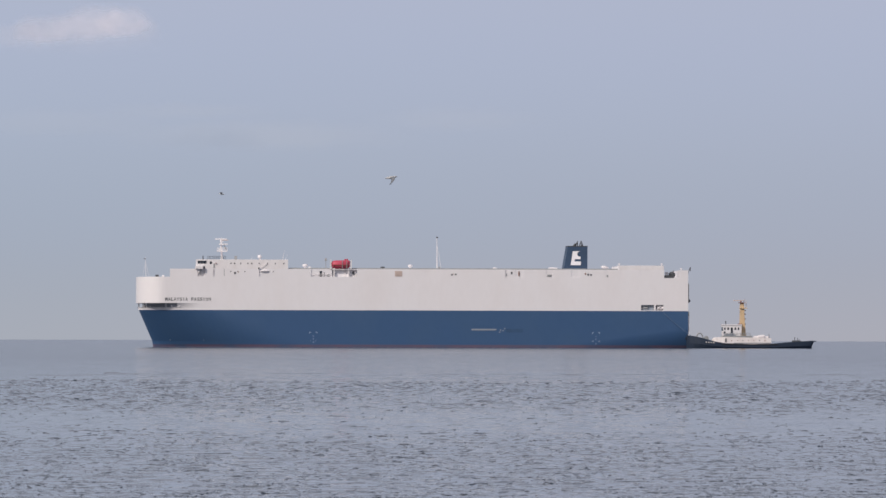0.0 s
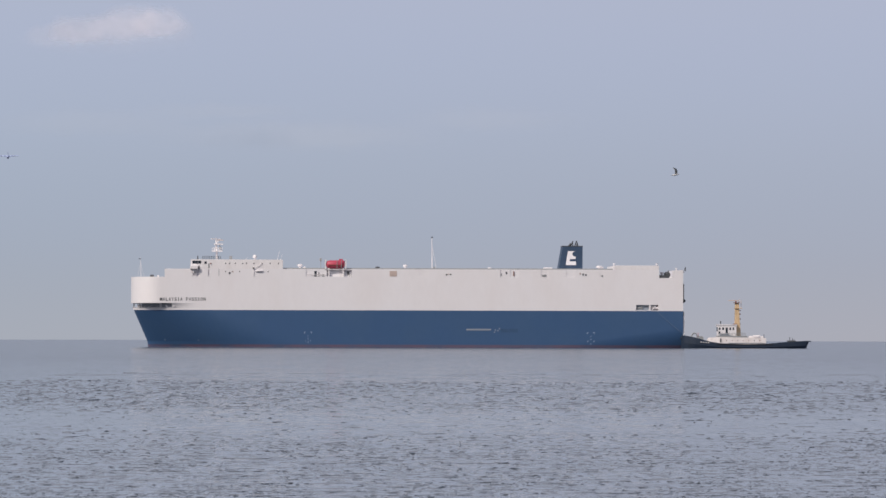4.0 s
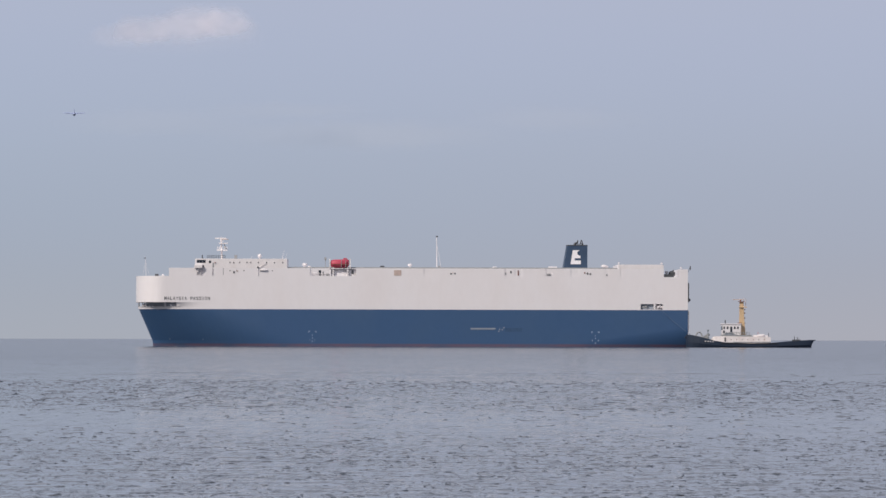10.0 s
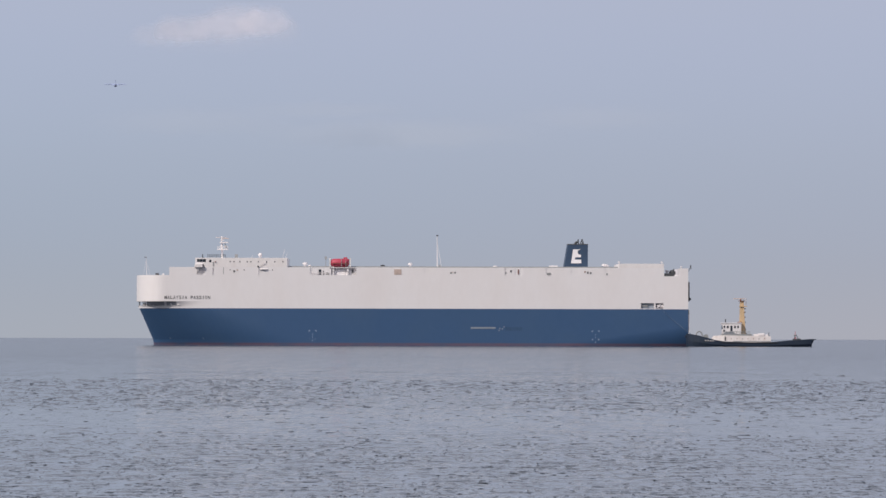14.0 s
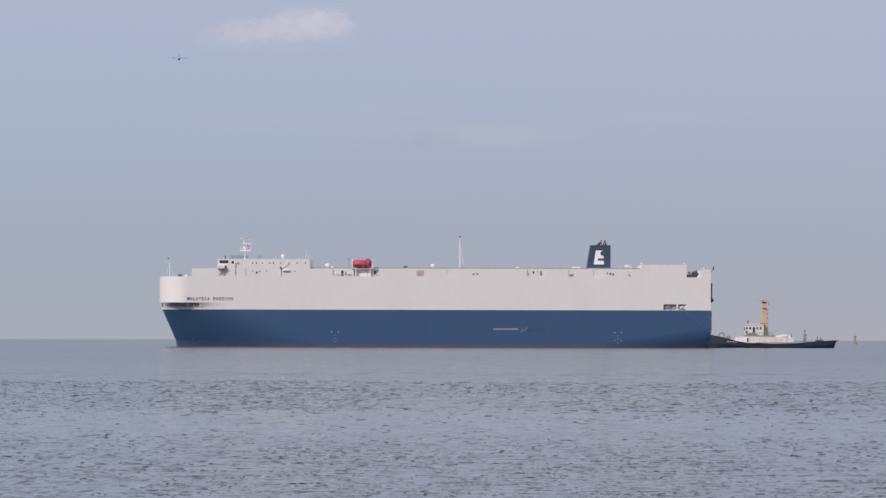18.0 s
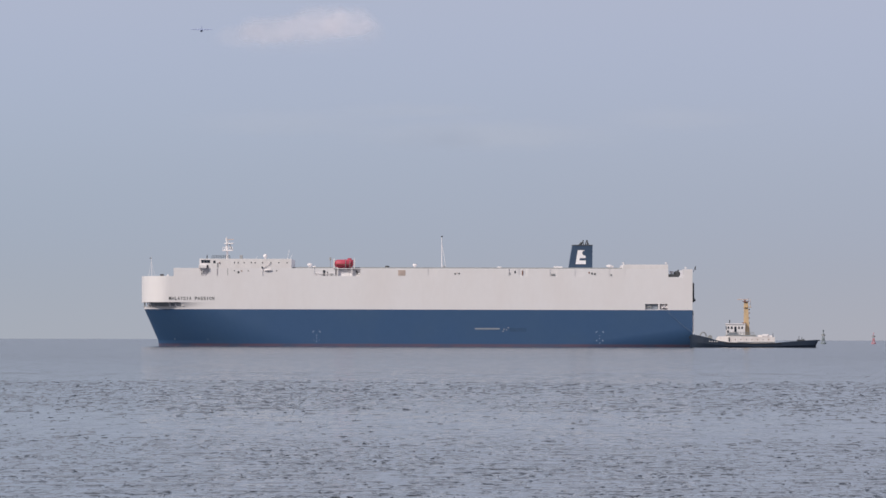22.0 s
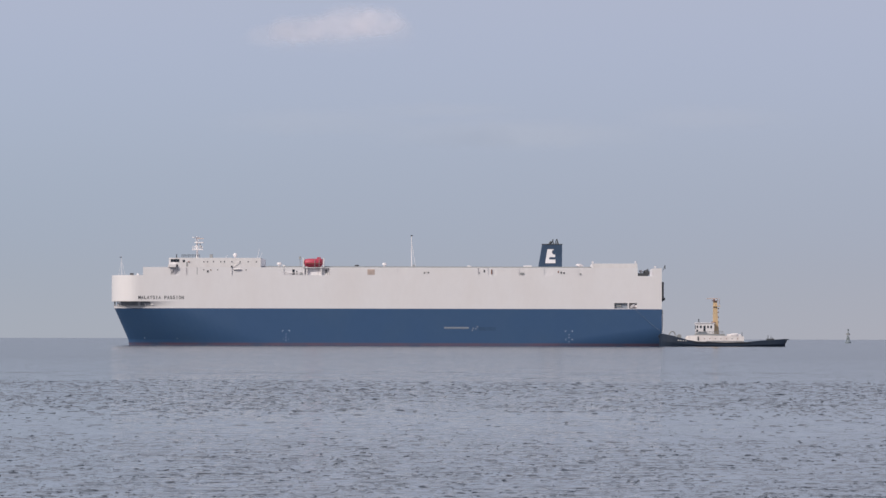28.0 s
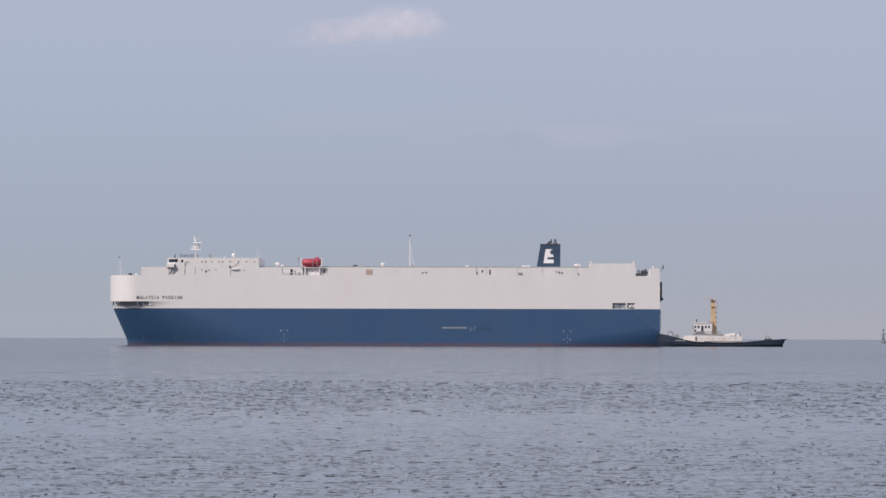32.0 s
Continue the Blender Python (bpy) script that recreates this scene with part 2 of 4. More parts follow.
def cloud_material(name, blobs, thick, color, edge, base):
    """Thin sunlit vapour: white scatter whose density fades out of a few soft lobes."""
    m = bpy.data.materials.new(name)
    m.use_nodes = True
    t = m.node_tree
    t.nodes.clear()
    L = t.links.new
    out = t.nodes.new("ShaderNodeOutputMaterial")
    mix = t.nodes.new("ShaderNodeMixShader")
    tr = t.nodes.new("ShaderNodeBsdfTransparent")
    df = t.nodes.new("ShaderNodeBsdfDiffuse")
    df.inputs["Color"].default_value = (*color, 1)
    co = t.nodes.new("ShaderNodeTexCoord")
    wob = t.nodes.new("ShaderNodeTexNoise")
    wob.inputs["Scale"].default_value, wob.inputs["Detail"].default_value = 0.045, 6
    sub = t.nodes.new("ShaderNodeVectorMath")
    sub.operation = "SUBTRACT"
    sub.inputs[1].default_value = (0.5, 0.5, 0.5)
    amp = t.nodes.new("ShaderNodeVectorMath")
    amp.operation = "SCALE"
    amp.inputs["Scale"].default_value = 14.0
    add = t.nodes.new("ShaderNodeVectorMath")
    add.operation = "ADD"
    L(co.outputs["Object"], wob.inputs["Vector"])
    L(wob.outputs["Color"], sub.inputs[0])
    L(sub.outputs[0], amp.inputs[0])
    L(co.outputs["Object"], add.inputs[0])
    L(amp.outputs[0], add.inputs[1])
    total = None
    for cx, cz, rx, rz, k in blobs:
        mp = t.nodes.new("ShaderNodeMapping")
        mp.vector_type = "POINT"
        mp.inputs["Location"].default_value = (-cx / rx, 0, -cz / rz)
        mp.inputs["Scale"].default_value = (1 / rx, 0, 1 / rz)
        ln = t.nodes.new("ShaderNodeVectorMath")
        ln.operation = "LENGTH"
        mr = t.nodes.new("ShaderNodeMapRange")
        mr.interpolation_type = "SMOOTHSTEP"
        mr.inputs["From Min"].default_value, mr.inputs["From Max"].default_value = edge, 1.0
        mr.inputs["To Min"].default_value, mr.inputs["To Max"].default_value = k, 0.0
        L(add.outputs[0], mp.inputs[0])
        L(mp.outputs[0], ln.inputs[0])
        L(ln.outputs["Value"], mr.inputs["Value"])
        if total is None:
            total = mr.outputs[0]
        else:
            s = t.nodes.new("ShaderNodeMath")
            s.operation = "ADD"
            L(total, s.inputs[0])
            L(mr.outputs[0], s.inputs[1])
            total = s.outputs[0]
    cap = t.nodes.new("ShaderNodeMapRange")
    cap.inputs["From Max"].default_value, cap.inputs["To Max"].default_value = 2.4, thick
    L(total, cap.inputs["Value"])
    # the underside thins away
    up = t.nodes.new("ShaderNodeSeparateXYZ")
    under = t.nodes.new("ShaderNodeMapRange")
    under.interpolation_type = "SMOOTHSTEP"
    under.inputs["From Min"].default_value, under.inputs["From Max"].default_value = base
    veil = t.nodes.new("ShaderNodeMath")
    veil.operation = "MULTIPLY"
    L(add.outputs[0], up.inputs[0])
    L(up.outputs["Z"], under.inputs["Value"])
    L(cap.outputs[0], veil.inputs[0])
    L(under.outputs[0], veil.inputs[1])
    L(veil.outputs[0], mix.inputs[0])
    L(tr.outputs[0], mix.inputs[1])
    L(df.outputs[0], mix.inputs[2])
    L(mix.outputs[0], out.inputs[0])
    return m


# ---- mesh tools ----
def part(name, bm, material, parent=None, label="", smooth=False):
    """Links a bmesh as one mesh object, under a thing or a part."""
    me = bpy.data.meshes.new(name)
    bmesh.ops.recalc_face_normals(bm, faces=bm.faces)
    if smooth:
        for fc in bm.faces:
            fc.smooth = True
    bm.to_mesh(me)
    bm.free()
    me.materials.append(material)
    ob = new(name, me)
    if parent:
        ob.parent = parent
    if label:
        ob["label"] = label
    return ob


def box(x0, x1, y0, y1, z0, z1, bm=None, bevel=0.0):
    bm = bm or bmesh.new()
    m = Matrix.Translation(((x0 + x1) / 2, (y0 + y1) / 2, (z0 + z1) / 2)) @ Matrix.Diagonal((abs(x1 - x0), abs(y1 - y0), abs(z1 - z0), 1))
    g = bmesh.ops.create_cube(bm, size=1, matrix=m)
    if bevel:
        es = list({e for v in g["verts"] for e in v.link_edges})
        bmesh.ops.bevel(bm, geom=es, offset=bevel, segments=2, affect="EDGES", profile=0.7)
    return bm


def tube(a, b, r0, r1=None, bm=None, n=10):
    bm = bm or bmesh.new()
    a, b = Vector(a), Vector(b)
    m = Matrix.Translation((a + b) / 2) @ (b - a).to_track_quat("Z", "Y").to_matrix().to_4x4()
    bmesh.ops.create_cone(bm, cap_ends=True, segments=n, radius1=r0, radius2=r0 if r1 is None else r1, depth=(b - a).length, matrix=m)
    return bm


def ball(c, r, bm=None, sx=1, sy=1, sz=1, n=12):
    bm = bm or bmesh.new()
    bmesh.ops.create_uvsphere(bm, u_segments=n, v_segments=max(6, n // 2), radius=r, matrix=Matrix.Translation(c) @ Matrix.Diagonal((sx, sy, sz, 1)))
    return bm


def plate(points, y0, y1, bm=None):
    """A flat outline in x, z, given thickness from y0 to y1."""
    bm = bm or bmesh.new()
    a = [bm.verts.new((x, y0, z)) for x, z in points]
    b = [bm.verts.new((x, y1, z)) for x, z in points]
    bm.faces.new(a)
    bm.faces.new(b[::-1])
    for i in range(len(a)):
        j = (i + 1) % len(a)
        bm.faces.new((a[i], b[i], b[j], a[j]))
    return bm


def lathe(profile, n=16, bm=None, at=(0, 0, 0)):
    """Turns (radius, z) pairs about the upright axis."""
    bm = bm or bmesh.new()
    rings = []
    for r, z in profile:
        rings.append([bm.verts.new((at[0] + r * math.cos(k * math.tau / n), at[1] + r * math.sin(k * math.tau / n), at[2] + z)) for k in range(n)])
    for lo, hi in zip(rings, rings[1:]):
        for k in range(n):
            bm.faces.new((lo[k], lo[(k + 1) % n], hi[(k + 1) % n], hi[k]))
    bm.faces.new(rings[0][::-1])
    bm.faces.new(rings[-1])
    return bm


def loft(stations, bm=None):
    """Skins closed rings of equal length, capping both ends."""
    bm = bm or bmesh.new()
    rings = [[bm.verts.new(p) for p in s] for s in stations]
    for lo, hi in zip(rings, rings[1:]):
        k = len(lo)
        for i in range(k):
            bm.faces.new((lo[i], lo[(i + 1) % k], hi[(i + 1) % k], hi[i]))
    bm.faces.new(rings[0][::-1])
    bm.faces.new(rings[-1])
    return bm


def carve(ob, cutters):
    """Cuts boxes out of a mesh object, for openings with depth."""
    bm = bmesh.new()
    for c in cutters:
        box(*c, bm=bm)
    bmesh.ops.recalc_face_normals(bm, faces=bm.faces)
    me = bpy.data.meshes.new("cutter")
    bm.to_mesh(me)
    bm.free()
    tool = new("cutter", me)
    mod = ob.modifiers.new("openings", "BOOLEAN")
    mod.object, mod.operation, mod.solver = tool, "DIFFERENCE", "EXACT"
    bpy.context.view_layer.update()
    cut = bpy.data.meshes.new_from_object(ob.evaluated_get(bpy.context.evaluated_depsgraph_get()))
    ob.modifiers.clear()
    ob.data = cut
    bpy.data.objects.remove(tool)
    return ob


def thing(name, label, category, group="", kind="", data=None):
    return tagged(new(name, data), label, category, group, kind)


# ---- sea ----
def sea_sheet(name, r, a, seed):
    """A polar sheet of water about the shore, with low swell and ripples."""
    rng = np.random.default_rng(seed)
    rg, ag = np.meshgrid(r, np.radians(a), indexing="ij")
    x, y = rg * np.sin(ag), rg * np.cos(ag)
    step = np.maximum(rg * 0.0019, 0.14)

    def chop(count, short, long, spread, fade):
        """A random sea of unit height."""
        total = np.zeros_like(x)
        for _ in range(count):
            lam = short * (long / short) ** rng.random()
            th = rng.normal(-1.42, spread)
            wave = np.sin(math.tau / lam * (x * math.cos(th) + y * math.sin(th)) + rng.random() * math.tau)
            total += wave * np.clip((lam / step - 2.2) / 2.0, 0, 1) if fade else wave
        return total * math.sqrt(2 / count)

    def short_crests(count, wide, lam):
        """Ripples of unit height: crests about `wide` across and lam apart."""
        total = np.zeros_like(x)
        for _ in range(count):
            kx, ky = rng.normal(0, 1.2 / wide), math.tau / (lam * 2.2 ** rng.uniform(-1, 1))
            total += np.sin(kx * x - ky * y + rng.random() * math.tau)
        return total * math.sqrt(2 / count)

    swell = chop(18, 1.2, 7.0, 0.6, True)
    belt, rough = wind(x, y)
    grow = np.interp(rg, [0, 92, 200, 260, 345, 2000], [0.22, 0.22, 0.55, 0.9, 1.2, 1.5])
    ripple = chop(16, 0.4, 1.3, 0.9, True)
    low = np.clip(short_crests(26, 0.28, 0.6) + 0.3 * swell + 1.5 * belt - 0.75, 0, 1.2)
    lines = np.clip(chop(24, 4.0, 16.0, 0.35, False) - 1.0, 0, 1) * np.clip((rg - 330) / 80, 0, 1)
    z = (0.006 * swell + 0.003 * ripple + grow * 0.010 * low + 0.16 * lines) * rough
    z[-1], z[:4] = 0.0, 0.0
    nr, na = x.shape
    co = np.stack([x, y, z], -1).reshape(-1, 3)
    i = np.arange(nr - 1)[:, None] * na
    j = np.arange(na)[None, :]
    j2 = (j + 1) % na
    return grid_mesh(name, co, np.stack([i + j, i + j2, i + na + j2, i + na + j], -1)[..., ::-1].reshape(-1, 4))


def grid_mesh(name, co, quads):
    me = bpy.data.meshes.new(name)
    me.vertices.add(len(co))
    me.vertices.foreach_set("co", co.astype(np.float32).ravel())
    me.loops.add(quads.size)
    me.loops.foreach_set("vertex_index", quads.astype(np.int32).ravel())
    me.polygons.add(len(quads))
    me.polygons.foreach_set("loop_start", np.arange(0, quads.size, 4, dtype=np.int32))
    me.polygons.foreach_set("use_smooth", np.zeros(len(quads), dtype=bool))
    me.update(calc_edges=True)
    me.materials.append(M_SEA)
    return me


def d_out(x, y):
    """How far offshore a place counts: the edges of the wind patches waver."""
    return y * (1.0 + 0.02 * np.sin(x * 0.05 + 1.0) + 0.015 * np.sin(x * 0.13))


def wind(x, y):
    """Wind patches: a calm sheet far out, a ruffled belt, a slick, and ruffled water near the shore."""
    d = d_out(x, y)
    belt = np.interp(d, [90, 120, 145, 160, 198, 213, 240, 335, 348, 420], [0.10, 0.20, 0.1, -0.46, -0.46, 0.05, 0.20, 0.50, -0.3, -0.6])
    rough = np.interp(d, [0, 120, 148, 165, 196, 215, 235, 335, 352, 420, 900], [1.0, 1.0, 0.95, 0.9, 0.9, 0.95, 1.0, 1.0, 0.5, 0.35, 0.12])
    return belt, rough


def wavelets(name, seed, count, near, far):
    """Single wind wavelets, each a short ridge with a steep face to the shore; spread and sized by view angle from the
    eye, so farther ones are larger.
    """
    rng = np.random.default_rng(seed)
    r = 1.0 / rng.uniform(1.0 / far, 1.0 / near, count)
    az = np.radians(rng.uniform(-7.0, 11.4, count))
    x, y = r * np.sin(az), r * np.cos(az)
    belt, rough = wind(x, y)
    # gusts gather them in streaks
    gust = np.zeros(count)
    for _ in range(14):
        kx, ky = rng.normal(0, 70.0), rng.normal(0, 2600.0)
        gust += np.sin(kx * az + ky / r + rng.random() * math.tau)
    gust *= math.sqrt(2 / 14)
    chance = np.clip(0.38 + 0.6 * belt, 0.10, 1.0) * np.clip(0.60 + 0.35 * gust, 0.10, 1.0)
    chance *= np.where(d_out(x, y) > 346.0, 0.07, 1.0)
    keep = rng.random(count) < chance
    r, x, y = r[keep], x[keep], y[keep]
    n = len(r)
    # broad faint undulations, and narrower steep-faced wavelets among them; sizes are view angles times r
    faint = rng.random(n) < 0.45
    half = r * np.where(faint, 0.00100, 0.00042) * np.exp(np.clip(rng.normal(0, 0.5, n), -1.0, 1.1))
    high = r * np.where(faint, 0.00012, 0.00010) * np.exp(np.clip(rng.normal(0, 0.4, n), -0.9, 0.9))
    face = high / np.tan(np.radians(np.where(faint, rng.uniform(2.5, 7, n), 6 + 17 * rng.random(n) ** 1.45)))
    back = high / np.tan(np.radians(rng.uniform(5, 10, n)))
    turn = rng.normal(0, 0.30, n)
    lean = rng.uniform(-0.3, 0.3, n)
    us = np.linspace(-1, 1, 7)
    rows = []
    for k, u in enumerate(us):
        tall = high * np.maximum(0.0, 1 - (u + lean * (1 - u * u)) ** 2) ** 0.55 * (rng.uniform(0.65, 1.15, n) if 0 < k < 6 else 0.0)
        w = np.sqrt(max(0.0, 1 - u * u))
        for dy, z in ((-face * w, 0.0), (0.0, tall), (back * w, 0.0)):
            px, py = u * half, dy + 0.25 * half * u * u
            rows.append(np.stack([x + px * np.cos(turn) - py * np.sin(turn), y + px * np.sin(turn) + py * np.cos(turn), z - 0.003 + 0 * x], -1))
    co = np.stack(rows, 1).reshape(-1, 3)
    one = np.array([(3 * k + m, 3 * k + 3 + m, 3 * k + 4 + m, 3 * k + 1 + m) for k in range(6) for m in (0, 1)])
    quads = (np.arange(n)[:, None, None] * 21 + one[None]).reshape(-1, 4)
    return grid_mesh(name, co, quads)


def rings(first, last, steps):
    out = [first]
    while out[-1] < last:
        out.append(out[-1] * (1 + next(g for lim, g in steps if out[-1] < lim)))
    return out


def build_sea():
    fine = np.arange(-7.0, 11.401, 0.023)
    a = np.concatenate([np.arange(-172, -8, 8.0), fine, np.arange(14, 181, 8.0)])
    r = np.array([0.05, 6.0, 30.0, 60.0] + rings(76.0, 4900.0, ((200, 0.0012), (420, 0.0018), (900, 0.006), (9999, 0.03))) + [4950.0])
    water = thing("water", "wind-ruffled grey sea with a calm far sheet", "sea", kind="structure", data=sea_sheet("water", r, a, 7))
    sets = []
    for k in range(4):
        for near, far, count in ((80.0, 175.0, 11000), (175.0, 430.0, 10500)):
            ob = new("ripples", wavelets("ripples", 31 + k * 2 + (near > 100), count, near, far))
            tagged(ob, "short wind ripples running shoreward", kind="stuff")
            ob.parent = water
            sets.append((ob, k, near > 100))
    return water, sets


sea, ripples = build_sea()


# ---- the car carrier ----
SIDE = 16.0
LEN = 190.0
Z_PAINT = 12.8
Z_DECK = 24.2


def stem_at(z):
    """Where the stem stands: upright at the water, raked above it, plumb again above the paint line."""
    if z < Z_PAINT:
        return 4.7 * (1 - max(0.0, (z - 2.0) / (Z_PAINT - 2.0))) + 0.3 * max(0.0, 1 - z / 2.0)
    return -min(1.0, (z - Z_PAINT) / 1.6)


def fine_bow(x, z):
    """The blue hull's sharp, flared entry: fraction of the full half width."""
    up = max(0.0, z / Z_PAINT)
    u = max(0.0, min(1.0, (x - stem_at(z)) / (57.0 - 29.0 * up)))
    return (1 - (1 - u) ** 2.4) ** (1 / (1.32 + 1.15 * up))


def full_bow(x, z):
    """The rounded white bow above the knuckle."""
    u = max(0.0, min(1.0, (x - stem_at(z)) / 11.0))
    return (1 - (1 - u) ** 2.3) ** 0.5


def half_breadth(x, z):
    """Half the hull's width, x metres from the stem, z above the water."""
    if z <= Z_PAINT:
        fore = fine_bow(x, max(z, 0.0))
    else:
        k = min(1.0, (z - Z_PAINT) / 2.3) ** 1.5
        fore = (1 - k) * fine_bow(x, Z_PAINT) + k * full_bow(x, z)
    v = max(0.0, min(1.0, (x - (LEN - 46.0)) / 46.0))
    low = max(0.0, 1 - z / (0.5 + 6.5 * v))
    return SIDE * min(fore, 1 - 0.14 * low ** 1.8 * v ** 1.7)


def hull_skin(z_lo, z_hi, levels):
    """Waterline by waterline, so that the raked stem stays sharp."""
    rows = []
    for k in range(levels):
        z = z_lo + (z_hi - z_lo) * k / (levels - 1)
        stem = stem_at(z)
        xs = [stem + (62 * (q / 40) ** 2.2) for q in range(41)] + [stem + 62 + (128 - stem) * q / 40 for q in range(1, 41)]
        near = [(xx - LEN / 2, -max(0.02, half_breadth(xx, z)), z) for xx in xs]
        far = [(xx - LEN / 2, max(0.02, half_breadth(xx, z)), z) for xx in xs]
        rows.append(near + far[::-1])
    return loft(rows)


ship = thing("car_carrier_ship", "long white and blue car carrier under way with a tug astern", "ship")

part("lower_hull", hull_skin(0.95, Z_PAINT, 24), M_BLUE, ship, "blue painted steel lower hull", smooth=False)
part("boot_topping", hull_skin(-1.2, 0.95, 4), M_BOOT, ship, "dull red band at the waterline")
upper = part("upper_hull", hull_skin(Z_PAINT, Z_DECK, 25), M_WHITE, ship, "white painted steel upper hull")
carve(upper, [
    (-98, -85.67, -18, 18, 13.7, 15.1),
    (-84.90, -81.40, -18, 18, 13.7, 15.1),
    (78.70, 83.19, -17, -14.0, 13.0, 14.9),
    (83.77, 86.41, -17, -14.0, 13.0, 14.9),
])
inner = []
for xx in (3.0, 5, 7, 9, 11, 13, 15.5):
    foot, head = max(0.3, half_breadth(xx, 13.75) - 0.35), max(0.3, half_breadth(xx, 14.9) - 0.9)
    inner.append([(xx - LEN / 2, -foot, 13.72), (xx - LEN / 2, -head, 15.3), (xx - LEN / 2, head, 15.3), (xx - LEN / 2, foot, 13.72)])
part("mooring_deck_core", loft(inner), M_INNER, ship, "shaded bulkhead inside the open mooring deck")
for px in (-93.0, -90.4, -86.0, -82.6):
    py = -half_breadth(px + LEN / 2, 13.75) + 0.7
    part("roller_fairlead", tube((px - 0.5, py, 14.1), (px + 0.5, py, 14.1), 0.38, 0.3, n=12), M_HOUSE, ship)
for px in (-95.0, -93.4, -91.4, -89.2, -87.2, -84.4):
    py = -half_breadth(px + LEN / 2, 13.75) + 0.45
    part("pillar", box(px - 0.14, px + 0.14, py - 0.2, py + 0.2, 13.72, 15.2, bevel=0.04), M_GREY, ship)
    part("pillar", box(px - 0.14, px + 0.14, -py - 0.2, -py + 0.2, 13.72, 15.2, bevel=0.04), M_GREY, ship)
for px, lean in ((-93.2, 0.7), (-92.0, -0.6), (-89.6, 0.5), (-85.2, 0.8), (-83.1, -0.7)):
    py = -half_breadth(px + LEN / 2, 13.75) + 0.25
    part("brace", plate([(px - 0.22, 13.72), (px + 0.22, 13.72), (px + lean + 0.22, 15.08), (px + lean - 0.22, 15.08)], py - 0.08, py + 0.08), M_HOUSE, ship, "white slanting fairlead brace")
for px in (-91.0, -87.4):
    py = -half_breadth(px + LEN / 2, 13.75) + 1.3
    drum = tube((px - 0.7, py, 14.25), (px + 0.7, py, 14.25), 0.35, n=12)
    for e in (-0.7, 0.7):
        tube((px + e - 0.05, py, 14.25), (px + e + 0.05, py, 14.25), 0.55, bm=drum, n=12)
    part("mooring_winch", drum, M_GREY, ship)
hatch_y = -half_breadth(14.4, 14.3)
part("hatch_frame", box(-81.0, -80.3, hatch_y - 0.03, hatch_y + 0.3, 13.9, 14.8, bevel=0.04), M_HOUSE, ship)
for px in (-92.4, -88.2, -83.2):
    py = -half_breadth(px + LEN / 2, 14.4) + 1.6
    part("bollard", lathe([(0.28, 0), (0.22, 0.1), (0.22, 0.7), (0.34, 0.75), (0.34, 0.9)], 10, at=(px, py, 13.7)), M_DARK, ship)
for px in (79.9, 85.33):
    wb = tube((px - 1.0, -15.0, 13.9), (px + 1.0, -15.0, 13.9), 0.45, n=14)
    for e in (-1.0, 1.0):
        tube((px + e - 0.06, -15.0, 13.9), (px + e + 0.06, -15.0, 13.9), 0.7, bm=wb, n=14)
    part("mooring_winch", wb, M_GREY if px < 83 else M_HOUSE, ship)
part("bulkhead", box(78.75, 83.15, -15.15, -15.0, 13.02, 14.88), M_SHELL, ship, "grey bulkhead inside the stern mooring port")
part("fairlead", plate([(84.07, 13.2), (84.55, 13.2), (85.72, 14.5), (85.33, 14.7)], -15.6, -15.3), M_WHITE, ship)

# decks above the hull side
top = part("upper_deckhouse", box(-83.92, 86.70, -SIDE, SIDE, Z_DECK, 27.0), M_WHITE, ship, "white upper deck side with recessed bays")
bays = [(351, 365, 0.7), (379, 381, 0.5), (552, 588, 0.22), (588.6, 633, 1.2), (753, 769, 0.14), (896, 898, 0.3), (914, 928, 0.14), (969, 981, 0.14), (1013, 1028, 0.14), (1074, 1081, 0.10), (1101, 1106, 0.10), (1136, 1158, 0.07)]


def along(station):
    """Metres from midships of one of the ship's stations, 0.195 m apart."""
    return (station - 733.2) * 0.19477



carve(top, [(along(a), along(b), -SIDE - 1, -SIDE + d, Z_DECK + 0.15, 26.75 if b - a < 5 or d > 1 else 27.4) for a, b, d in bays])
part("stern_tower", box(91.97, LEN / 2, -SIDE, SIDE, Z_DECK, 26.9), M_WHITE, ship)
part("poop_house", box(71.00, 86.60, -SIDE + 0.05, SIDE - 0.05, 27.0, 28.5, bevel=0.06), M_HOUSE, ship)
part("deck_edge_coaming", box(-43.07, 70.80, -SIDE + 1.5, -SIDE + 1.7, 26.95, 27.4), M_GREY, ship, "thin grey deck edge")
part("deck_edge_coaming", box(-43.07, 70.80, SIDE - 0.3, SIDE - 0.02, 27.0, 27.3), M_GREY, ship)

# bridge
bridge = part("bridge_house", box(-74.98, -43.26, -SIDE + 0.03, SIDE - 0.03, 27.0, 30.2, bevel=0.05), M_HOUSE, ship, "white bridge deckhouse with small square windows")
carve(bridge, [(-74.39, -71.28, -SIDE - 1, -SIDE + 0.25, 28.7, 29.75), (-70.21, -69.43, -SIDE - 1, -SIDE + 0.2, 28.6, 29.5), (-74.39, -71.86, -SIDE - 1, -SIDE + 1.8, 27.0, 27.9)])
for a, b in ((351.3, 355.5), (356, 361), (361.5, 366.7)):
    part("window_pane", box(along(a), along(b), -SIDE + 0.12, -SIDE + 0.2, 28.72, 29.73), M_GLASS, bridge)
part("window_pane", box(-70.21, -69.43, -SIDE + 0.12, -SIDE + 0.18, 28.6, 29.5), M_GLASS, bridge)
part("bridge_wing", box(-75.17, -72.45, -SIDE - 1.3, -SIDE + 0.1, 26.9, 28.0, bevel=0.12), M_HOUSE, bridge)
